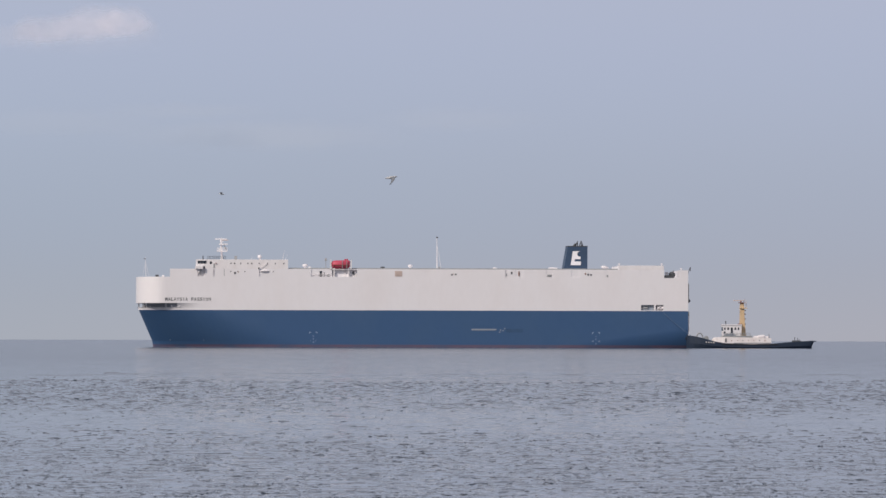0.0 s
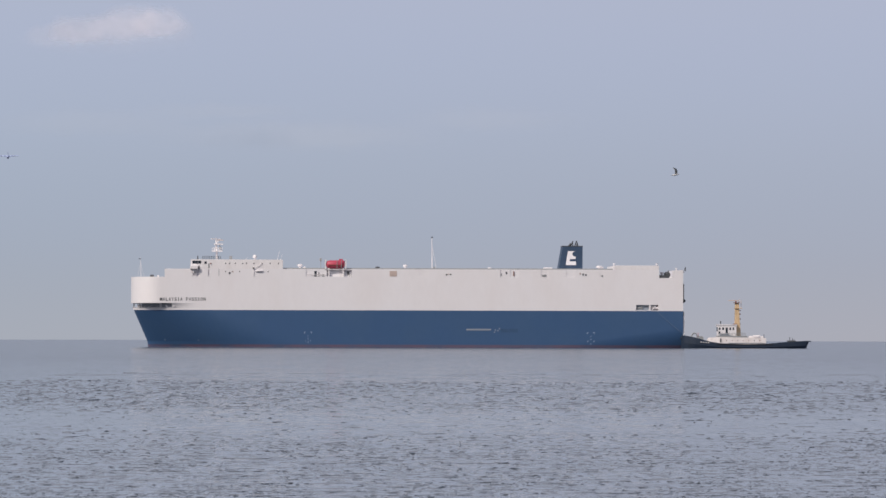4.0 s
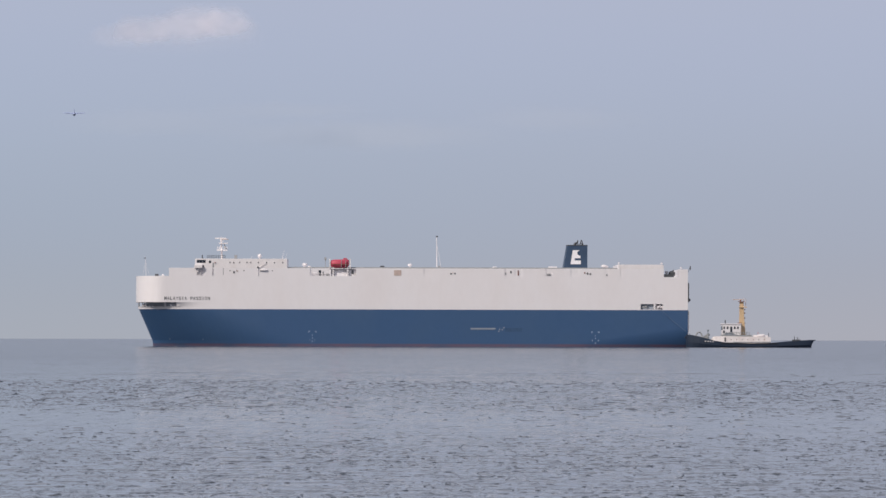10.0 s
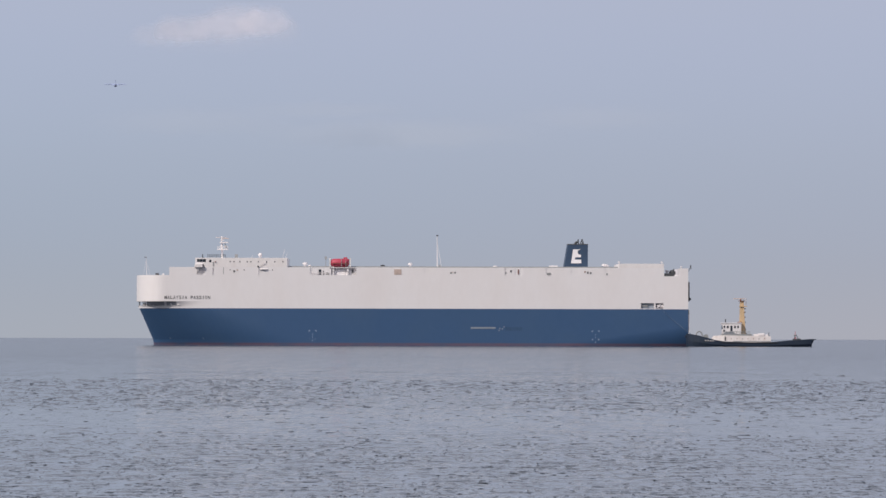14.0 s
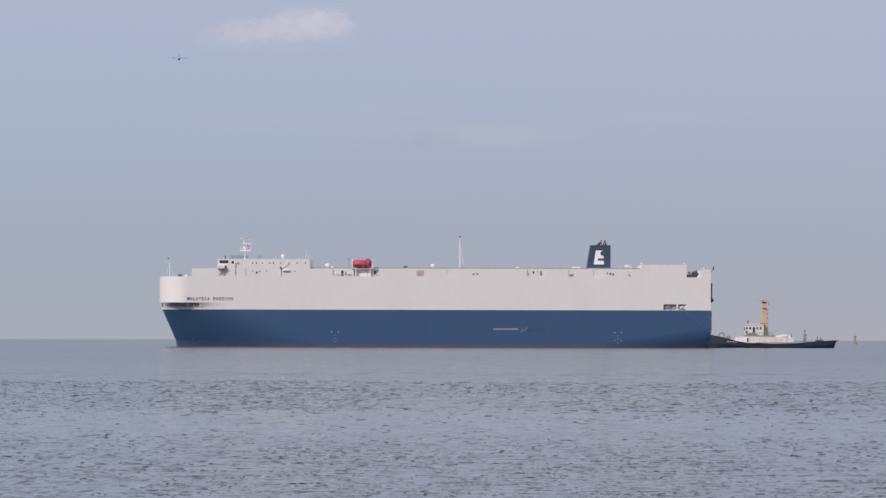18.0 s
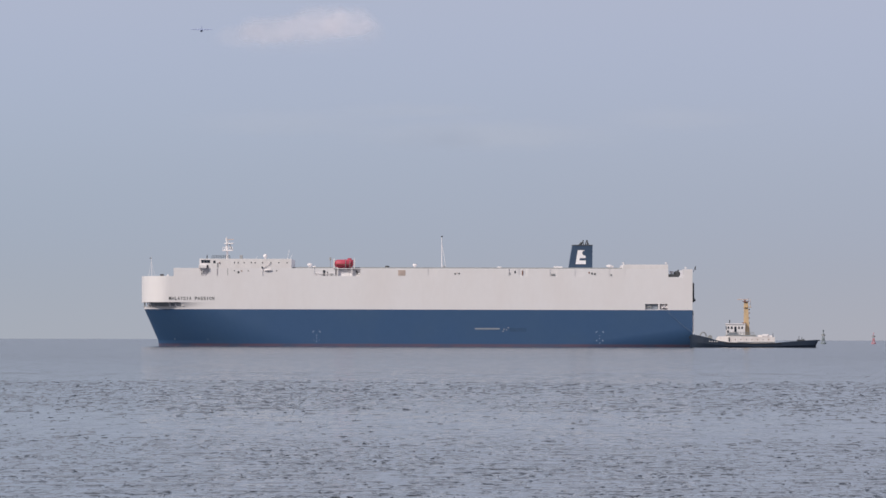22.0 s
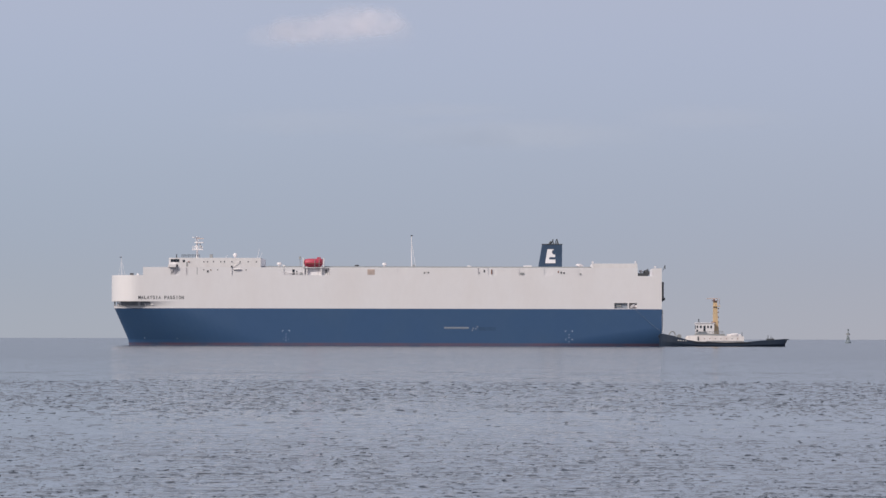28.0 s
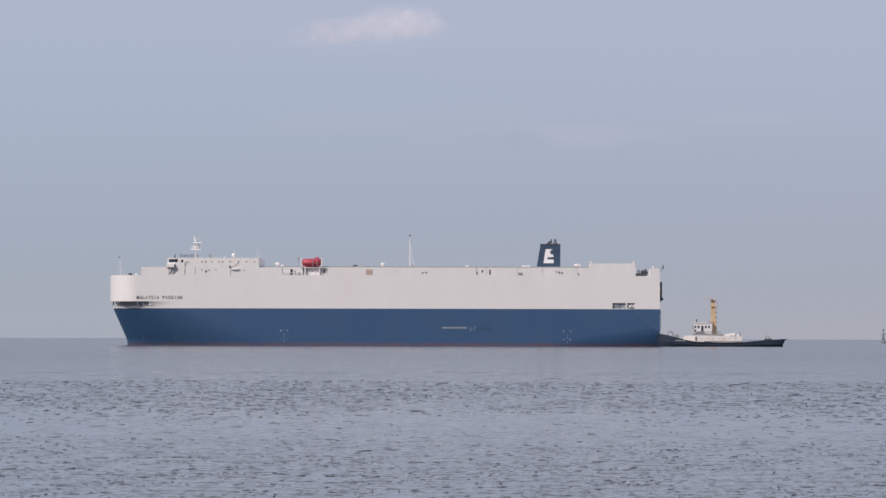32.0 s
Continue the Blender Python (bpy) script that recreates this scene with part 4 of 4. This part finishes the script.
part("foredeck_cover", plate([(-9.5, 4.36), (-5.0, 4.36), (-6.0, 5.0), (-8.3, 5.0)], -3.95, -3.2), M_SHELL, deckhouse, "grey canvas cover")
wheelhouse = part("wheelhouse", loft([[(-9.6, -2.9, 4.3), (-3.5, -2.9, 4.3), (-3.5, 2.9, 4.3), (-9.6, 2.9, 4.3)],
                                      [(-9.8, -3.0, 7.9), (-3.4, -3.0, 7.9), (-3.4, 3.0, 7.9), (-9.8, 3.0, 7.9)]]), M_WHEEL, tug, "white wheelhouse with dark windows")
part("roof", box(-10.0, -3.2, -3.2, 3.2, 7.9, 8.2, bevel=0.08), M_WHEEL, wheelhouse)
for k, (x0, x1) in enumerate(((-9.45, -8.95), (-8.35, -7.75), (-7.15, -6.45), (-5.85, -5.3), (-4.75, -4.25))):
    lo = 5.2 if k == 2 else 6.35
    part("window_pane", box(x0, x1, -3.06, -2.9, lo, 7.15, bevel=0.02), M_GLASS, wheelhouse)
part("window_pane", box(-9.6, -9.0, -3.05, -2.9, 5.0, 5.8, bevel=0.02), M_GLASS, wheelhouse)
for k in range(4):
    part("window_pane", box(-9.85, -9.68, -2.4 + k * 1.25, -1.4 + k * 1.25, 6.0, 7.3), M_GLASS, wheelhouse)
part("searchlight", tube((-8.6, 0, 8.2), (-8.6, 0, 9.4), 0.16, 0.22), M_DARK, wheelhouse)
part("fire_monitor", box(-4.4, -3.0, -1.0, 1.0, 8.0, 8.5, bevel=0.1), M_RUST, wheelhouse)
tm = part("mast", loft([[(-3.1, -1.0, 4.3), (-0.9, -1.0, 4.3), (-0.9, 1.0, 4.3), (-3.1, 1.0, 4.3)], [(-3.0, -0.7, 9.0), (-1.3, -0.7, 9.0), (-1.3, 0.7, 9.0), (-3.0, 0.7, 9.0)],
                        [(-2.9, -0.55, 15.7), (-1.6, -0.55, 15.7), (-1.6, 0.55, 15.7), (-2.9, 0.55, 15.7)]]), M_YELLOW, tug, "tall ochre box mast")
part("platform", box(-3.1, -0.5, -1.1, 1.1, 13.7, 13.95), M_YELLOW, tm)
part("platform", box(-3.4, -1.2, -1.0, 1.0, 15.6, 15.8), M_RUST, tm)
part("radar_scanner", box(-5.2, -1.6, -0.2, 0.2, 16.3, 16.6, bevel=0.08), M_TAN, tm)
part("radar_post", tube((-2.6, 0, 15.7), (-2.6, 0, 16.4), 0.25), M_RUST, tm)
part("aerial", tube((-0.8, 0, 13.9), (-0.8, 0, 16.6), 0.1), M_TAN, tm)
part("aerial", tube((-1.6, 0.6, 15.8), (-1.2, 0.6, 17.0), 0.06), M_TAN, tm)
for z in (6.0, 8.2, 9.9, 11.6, 12.8):
    part("lamp", box(-1.35, -0.95, -0.3, 0.3, z, z + 0.4, bevel=0.06), M_RUST if z > 9 else M_DARK, tm)
for o, back in ((deckhouse, 0.15), (wheelhouse, -0.15), (tm, 0.6)):
    o.location.x = -back
fen = bmesh.new()
prev = None
for k in range(13):
    q = math.pi * k / 12
    p = (-17.6 + 1.05 * math.cos(q), -1.5, 3.6 + 1.6 * math.sin(q))
    if prev:
        tube(prev, p, 0.22, bm=fen, n=8)
    prev = p
part("towing_arch", fen, M_GREY, tug, "grey tubular towing arch on the foredeck")
part("tow_winch", tube((-15.2, -1.4, 3.4), (-15.2, 1.4, 3.4), 0.8, n=14), M_GREY, tug)
part("bow_fender", tube((-21.9, -1.4, 3.4), (-21.9, 1.4, 3.4), 0.5, n=14), M_TUG, tug)
for k in range(4):
    part("lettering_bar", box(-15.8 + k * 0.85, -15.42 + k * 0.85, -5.22, -4.7, 1.95 - 0.05 * k, 2.28 - 0.05 * k), M_HOUSE, tug)
for x, z0, z1 in ((6.3, 1.6, 4.9), (15.2, 2.3, 3.9), (16.2, 2.4, 3.6), (16.7, 2.4, 3.1)):
    part("post", tube((x, -2.0, z0 - 0.4), (x, -2.0, z1), 0.13, 0.1), M_DARK, tug)
part("aft_bitts", box(14.8, 17.3, -2.4, 2.4, 2.0, 2.75, bevel=0.1), M_DARK, tug)

# tow rope from the stern opening to the tug's bow
rope_bm = bmesh.new()
ra, rb = Vector((85.53, -SIDE - 0.05, 13.1)), Vector((94.89, -SIDE - 1.6, 5.0))
prev = ra
for k in range(1, 11):
    q = k / 10
    p = ra.lerp(rb, q) + Vector((0, -0.3, -0.35 * math.sin(math.pi * q)))
    tube(prev, p, 0.05, bm=rope_bm, n=6)
    prev = p
tube(prev, (TUG_X - 20.5, -21.0, 4.4), 0.10, bm=rope_bm, n=6)
part("tow_rope", rope_bm, M_ROPE, ship, "pale tow rope led aft to the tug")


# ---- buoys ----
def buoy(name, mat, label, az, dist, high, ball_top):
    b = thing(name, label, "buoy", group="channel buoys")
    k = high / 7.0
    part("float", lathe([(1.1 * k, -0.6 * k), (1.5 * k, -0.2 * k), (1.5 * k, 0.5 * k), (1.25 * k, 0.8 * k), (0.5 * k, 0.85 * k)], 18), mat, b)
    for q in range(4):
        a = q * math.pi / 2 + 0.6
        part("leg", tube((1.1 * k * math.cos(a), 1.1 * k * math.sin(a), 0.7 * k), (0.45 * k * math.cos(a), 0.45 * k * math.sin(a), 4.0 * k), 0.13 * k, 0.1 * k), mat, b)
    part("brace", lathe([(0.78 * k, 2.2 * k), (0.88 * k, 2.25 * k), (0.78 * k, 2.35 * k)], 12), mat, b)
    part("daymark", lathe([(0.85 * k, 1.3 * k), (0.55 * k, 3.4 * k), (0.4 * k, 3.4 * k)], 12), mat, b)
    part("gallery", lathe([(0.9 * k, 4.0 * k), (0.95 * k, 4.1 * k), (0.95 * k, 4.8 * k), (0.85 * k, 4.8 * k)], 14), M_GREY, b, "grey lantern gallery")
    lamp = part("lantern", lathe([(0.3 * k, 4.2 * k), (0.35 * k, 5.2 * k), (0.2 * k, 5.5 * k)], 12), mat, b)
    part("topmark_post", tube((0, 0, 5.4 * k), (0, 0, 6.3 * k), 0.09 * k), M_DARK, lamp)
    if ball_top:
        part("topmark", lathe([(0.42 * k, 6.0 * k), (0.42 * k, 7.0 * k), (0.3 * k, 7.0 * k)], 12), mat, b)
    else:
        part("topmark", lathe([(0.45 * k, 6.0 * k), (0.05 * k, 6.9 * k), (0.04 * k, 6.9 * k)], 12), mat, b)
    a = radians(az)
    b.matrix_basis = pose(dist * math.sin(a), dist * math.cos(a), 0.0)
    return b


buoy("green_buoy", M_GREEN, "dark green lattice channel buoy with a can topmark", 4.612, 2400, 7.7, True)
buoy("red_buoy", M_BRED, "red lattice channel buoy with a cone topmark", 5.268, 2420, 6.6, False)


# ---- aircraft ----
plane = thing("propeller_aircraft", "grey propeller aircraft climbing away in the haze", "aircraft")
part("fuselage", loft([[(r * 0.95 * math.cos(q * math.tau / 14), y, z + r * math.sin(q * math.tau / 14)) for q in range(14)]
                       for y, r, z in ((-9.5, 0.3, 0.9), (-7, 0.85, 0.5), (-3, 1.35, 0.3), (2, 1.45, 0.25), (6, 1.4, 0.25), (8, 0.9, 0.1), (9, 0.3, 0.0))]), M_PLANE, plane, smooth=True)
for e in (-1, 1):
    wing = part("wing", loft([[(e * x, y0, z), (e * x, y0 + c * 0.5, z + th), (e * x, y0 + c, z), (e * x, y0 + c * 0.5, z - th * 0.4)] for x, y0, c, z, th in ((0.8, 0.2, 2.8, 0.9, 0.70), (4.5, 0.5, 2.3, 1.0, 0.60), (9.4, 1.0, 1.3, 1.15, 0.40))]), M_PLANE, plane)
    for x in (2.9, 5.4):
        eng = part("engine", tube((e * x, 0.6, 1.0), (e * x, 3.9, 1.0), 0.55, 0.45, n=12), M_PLANED, wing)
    part("tailplane", loft([[(e * x, y0, z), (e * x, y0 + c * 0.5, z + 0.22), (e * x, y0 + c, z), (e * x, y0 + c * 0.5, z - 0.14)] for x, y0, c, z in ((0.1, -9.2, 1.7, 0.9), (3.3, -8.9, 1.0, 1.0))]), M_PLANE, plane)
part("fin", loft([[(-0.28, y0 + c * 0.4, z), (0, y0 + c, z), (0.28, y0 + c * 0.4, z), (0, y0 - 0.1, z)] for y0, c, z in ((-9.3, 2.6, 0.8), (-9.8, 1.3, 5.0))]), M_PLANE, plane)


# ---- clouds ----
def cloud(name, label, w, h, blobs, thick, color, edge=0.15, base=(-60.0, -50.0)):
    nx, nz = 40, 14
    bm = bmesh.new()
    vs = [[bm.verts.new((w * (i / nx - 0.5), 2.0 * noise.noise(Vector((i * 0.12, k * 0.2, 3.1))), h * (k / nz - 0.5))) for k in range(nz + 1)] for i in range(nx + 1)]
    for i in range(nx):
        for k in range(nz):
            bm.faces.new((vs[i][k], vs[i + 1][k], vs[i + 1][k + 1], vs[i][k + 1]))
    ob = part(name, bm, cloud_material(name + "_vapour", blobs, thick, color, edge, base), None, "", smooth=True)
    return tagged(ob, label, "cloud", kind="structure")


cloud_a = cloud("backdrop_cloud", "small pale cumulus cloud with soft edges", 240, 90, [(18, 8, 42, 21, 0.9), (46, 7, 36, 19, 1.0), (66, -1, 22, 13, 0.5), (0, 0, 44, 19, 0.6), (-38, -2, 40, 19, 0.9), (-64, -7, 38, 15, 0.5), (-10, -14, 104, 18, 0.40)], 0.98, (0.81, 0.82, 0.94), 0.45, (-38.0, 5.0))
cloud_b = cloud("backdrop_wisp", "faint thin wisps of high cloud", 700, 110, [(-200, 5, 140, 20, 0.5), (20, -8, 190, 22, 0.8), (230, 10, 120, 18, 0.5), (-60, 18, 110, 12, 0.5)], 0.28, (0.86, 0.85, 0.84))


# ---- gulls ----
def gull(label, size):
    g = thing("seagull", label, "bird", group="gulls")
    body = part("body", loft([[(x * size, r * size * math.cos(q * math.tau / 10), (z + r * math.sin(q * math.tau / 10)) * size) for q in range(10)]
                              for x, r, z in ((-0.24, 0.012, 0.0), (-0.16, 0.035, 0.0), (-0.05, 0.06, 0.0), (0.06, 0.062, 0.005), (0.14, 0.04, 0.015), (0.17, 0.038, 0.022), (0.21, 0.03, 0.022), (0.225, 0.01, 0.02))]), M_PLUME, g, smooth=True)
    part("beak", tube((0.215 * size, 0, 0.018 * size), (0.265 * size, 0, 0.008 * size), 0.012 * size, 0.003 * size, n=6), M_BEAK, g)
    part("tail", loft([[(x * size, -w * size, 0), (x * size, w * size, 0), (x * size, w * size, 0.008 * size), (x * size, -w * size, 0.008 * size)] for x, w in ((-0.18, 0.02), (-0.25, 0.045), (-0.29, 0.05))]), M_PLUME, g)
    wings = []
    for e in (-1, 1):
        wg = part("wing", loft([[((x + c) * size, e * y * size, z * size), ((x + c * 0.3) * size, e * y * size, (z + 0.012) * size), ((x - c) * size, e * y * size, z * size), ((x + c * 0.2) * size, e * y * size, (z - 0.006) * size)]
                                for x, y, z, c in ((0.03, 0.0, 0.0, 0.075), (0.06, 0.14, 0.04, 0.075), (0.06, 0.26, 0.05, 0.065), (0.0, 0.40, 0.03, 0.04), (-0.10, 0.52, 0.0, 0.008))]), M_WING, g, "dark grey wing")
        wings.append((e, wg))
    return g, wings, size


gulls = [gull("gull with pale body and dark grey wings in flight", 0.85), gull("small dark gull far off in flight", 0.95), gull("dark-winged gull in flight over the water", 1.0), gull("tiny distant gull in flight", 0.95)]


# ---- what moves ----
def motions():
    ticks = [k * 0.5 for k in range(65)]
    walk(ship, [(t, pose(SPEED * (16 - t), SHIP_Y, 0)) for t in ticks])
    walk(tug, [(t, pose(SPEED * (16 - t) + TUG_X, TUG_Y, 0.04 * math.sin(t * 0.9))) for t in ticks])
    walk(sea, [(t, pose(4.8 - 0.30 * t, 0.6 - 0.03 * t, 0)) for t in ticks])
    for ob, k, offshore in ripples:
        # each set of wavelets rises and sinks in its own time as it runs in
        rise, beat = (0.012, 1.9) if offshore else (0.006, 1.3)
        walk(ob, [(t, pose((k - 1.5) * 0.05 * t, 8.0 - (0.40 + 0.07 * k) * t, -0.2 * rise + rise * math.sin(math.tau * (t / beat + k / 4.0)))) for t in [q * 0.2 for q in range(161)]])
    walk(scanner, [(t, pose(along(391), 0, 37.55, 0, 0, 143.4 * (t - 12.55))) for t in [k * 0.25 for k in range(129)]])
    seconds = list(range(33))

    def bearing(az, el, dist):
        a, e = radians(az), radians(el)
        return EYE + Vector((math.sin(a) * math.cos(e), math.cos(a) * math.cos(e), math.sin(e))) * dist

    def at(p, *turn):
        return pose(p.x, p.y, p.z, *turn)

    walk(plane, [(t, at(bearing(-3.857 + 0.0130 * t, 1.977 + 0.0925 * t, 3650 + 8 * t), 5, 0, 4)) for t in seconds])
    walk(cloud_a, [(t, at(bearing(-2.45 + 0.0113 * t, 4.04, 4600), 0, 0, 2)) for t in seconds])
    walk(cloud_b, [(t, at(bearing(-0.30 + 0.0113 * t, 2.75, 4700), 0, 0, 0)) for t in seconds])
    # each gull: bearing at two times, distance, heading, wing beat
    flights = [
        (0, 1.2, [(0, 4.29, 149.84, 8.99), (0.1, 5.98, 149.77, 9.16), (0.2, 7.67, 149.70, 8.97), (0.3, 9.39, 149.61, 8.91), (0.4, 11.12, 149.49, 8.85), (0.5, 12.76, 149.37, 8.62), (0.6, 14.55, 149.21, 8.58), (0.7, 16.23, 149.04, 8.39), (0.8, 17.89, 148.85, 8.35), (0.9, 19.48, 148.66, 8.15), (1.2, 24.37, 147.94, 7.92), (32, 526.02, 74.51, 7.92)], ((0, 32), (0, 0)), 0.25, -1.5708),
        (0, 1.2, [(0, -3.59, 349.79, 14.96), (0.4, -11.23, 349.61, 15.69), (0.5, -12.91, 349.54, 15.92), (0.6, -15.04, 349.45, 16.01), (0.7, -16.99, 349.36, 16.10), (0.9, -20.16, 349.18, 16.28), (1.2, -26.05, 348.79, 16.46), (32, -630.24, 308.10, 16.46)], ((0, 32), (180, 180)), 0.4, 0),
        (2, 4.8, [(0, -62.07, 262.57, 13.57), (2.2, -16.12, 269.33, 13.47), (2.4, -11.65, 269.57, 13.32), (2.6, -7.16, 269.73, 13.25), (2.8, -2.82, 269.81, 13.32), (3, 1.66, 269.82, 13.32), (3.2, 6.14, 269.75, 13.29), (3.4, 10.42, 269.62, 13.39), (3.5, 12.48, 269.52, 13.57), (4.2, 27.77, 268.38, 13.60), (4.8, 40.57, 266.74, 13.66), (32, 620.77, 192.54, 13.66)], ((0, 32), (0, 0)), 0.2, 1.5708),
        (24.4, 28, [(0, -254.68, 333.93, 8.81), (24, -55.42, 416.28, 9.48), (25, -43.46, 417.69, 9.98), (25.2, -41.20, 417.92, 10.19), (25.5, -37.67, 418.25, 10.28), (25.8, -34.88, 418.49, 10.34), (26.1, -32.95, 418.65, 10.45), (26.4, -32.65, 418.67, 10.56), (26.7, -34.12, 418.55, 10.62), (27, -37.87, 418.23, 10.68), (27.4, -46.25, 417.38, 10.79), (28, -59.96, 415.63, 10.82), (32, -151.31, 403.98, 10.82)], ((25.7, 26.1, 26.5, 26.9), (0, 60, 120, 180)), 0.42, 0.3),
    ]
    for (g, wings, size), (t0, t1, path, heading, beat, phase) in zip(gulls, flights):
        walk(g, [(t, pose(x, y, z, 0, -6, float(np.interp(t, heading[0], heading[1])))) for t, x, y, z in path])
        n = int(round((t1 - t0) / 0.05))
        for e, wg in wings:
            times = sorted({0.0, 32.0} | {round(t0 + 0.05 * k, 2) for k in range(n + 1)})
            walk(wg, [(t, pose(0.02 * size, e * 0.03 * size, 0.03 * size, e * (10 + 46 * math.sin(math.tau * t / beat + phase)), 0, 0)) for t in times])


motions()
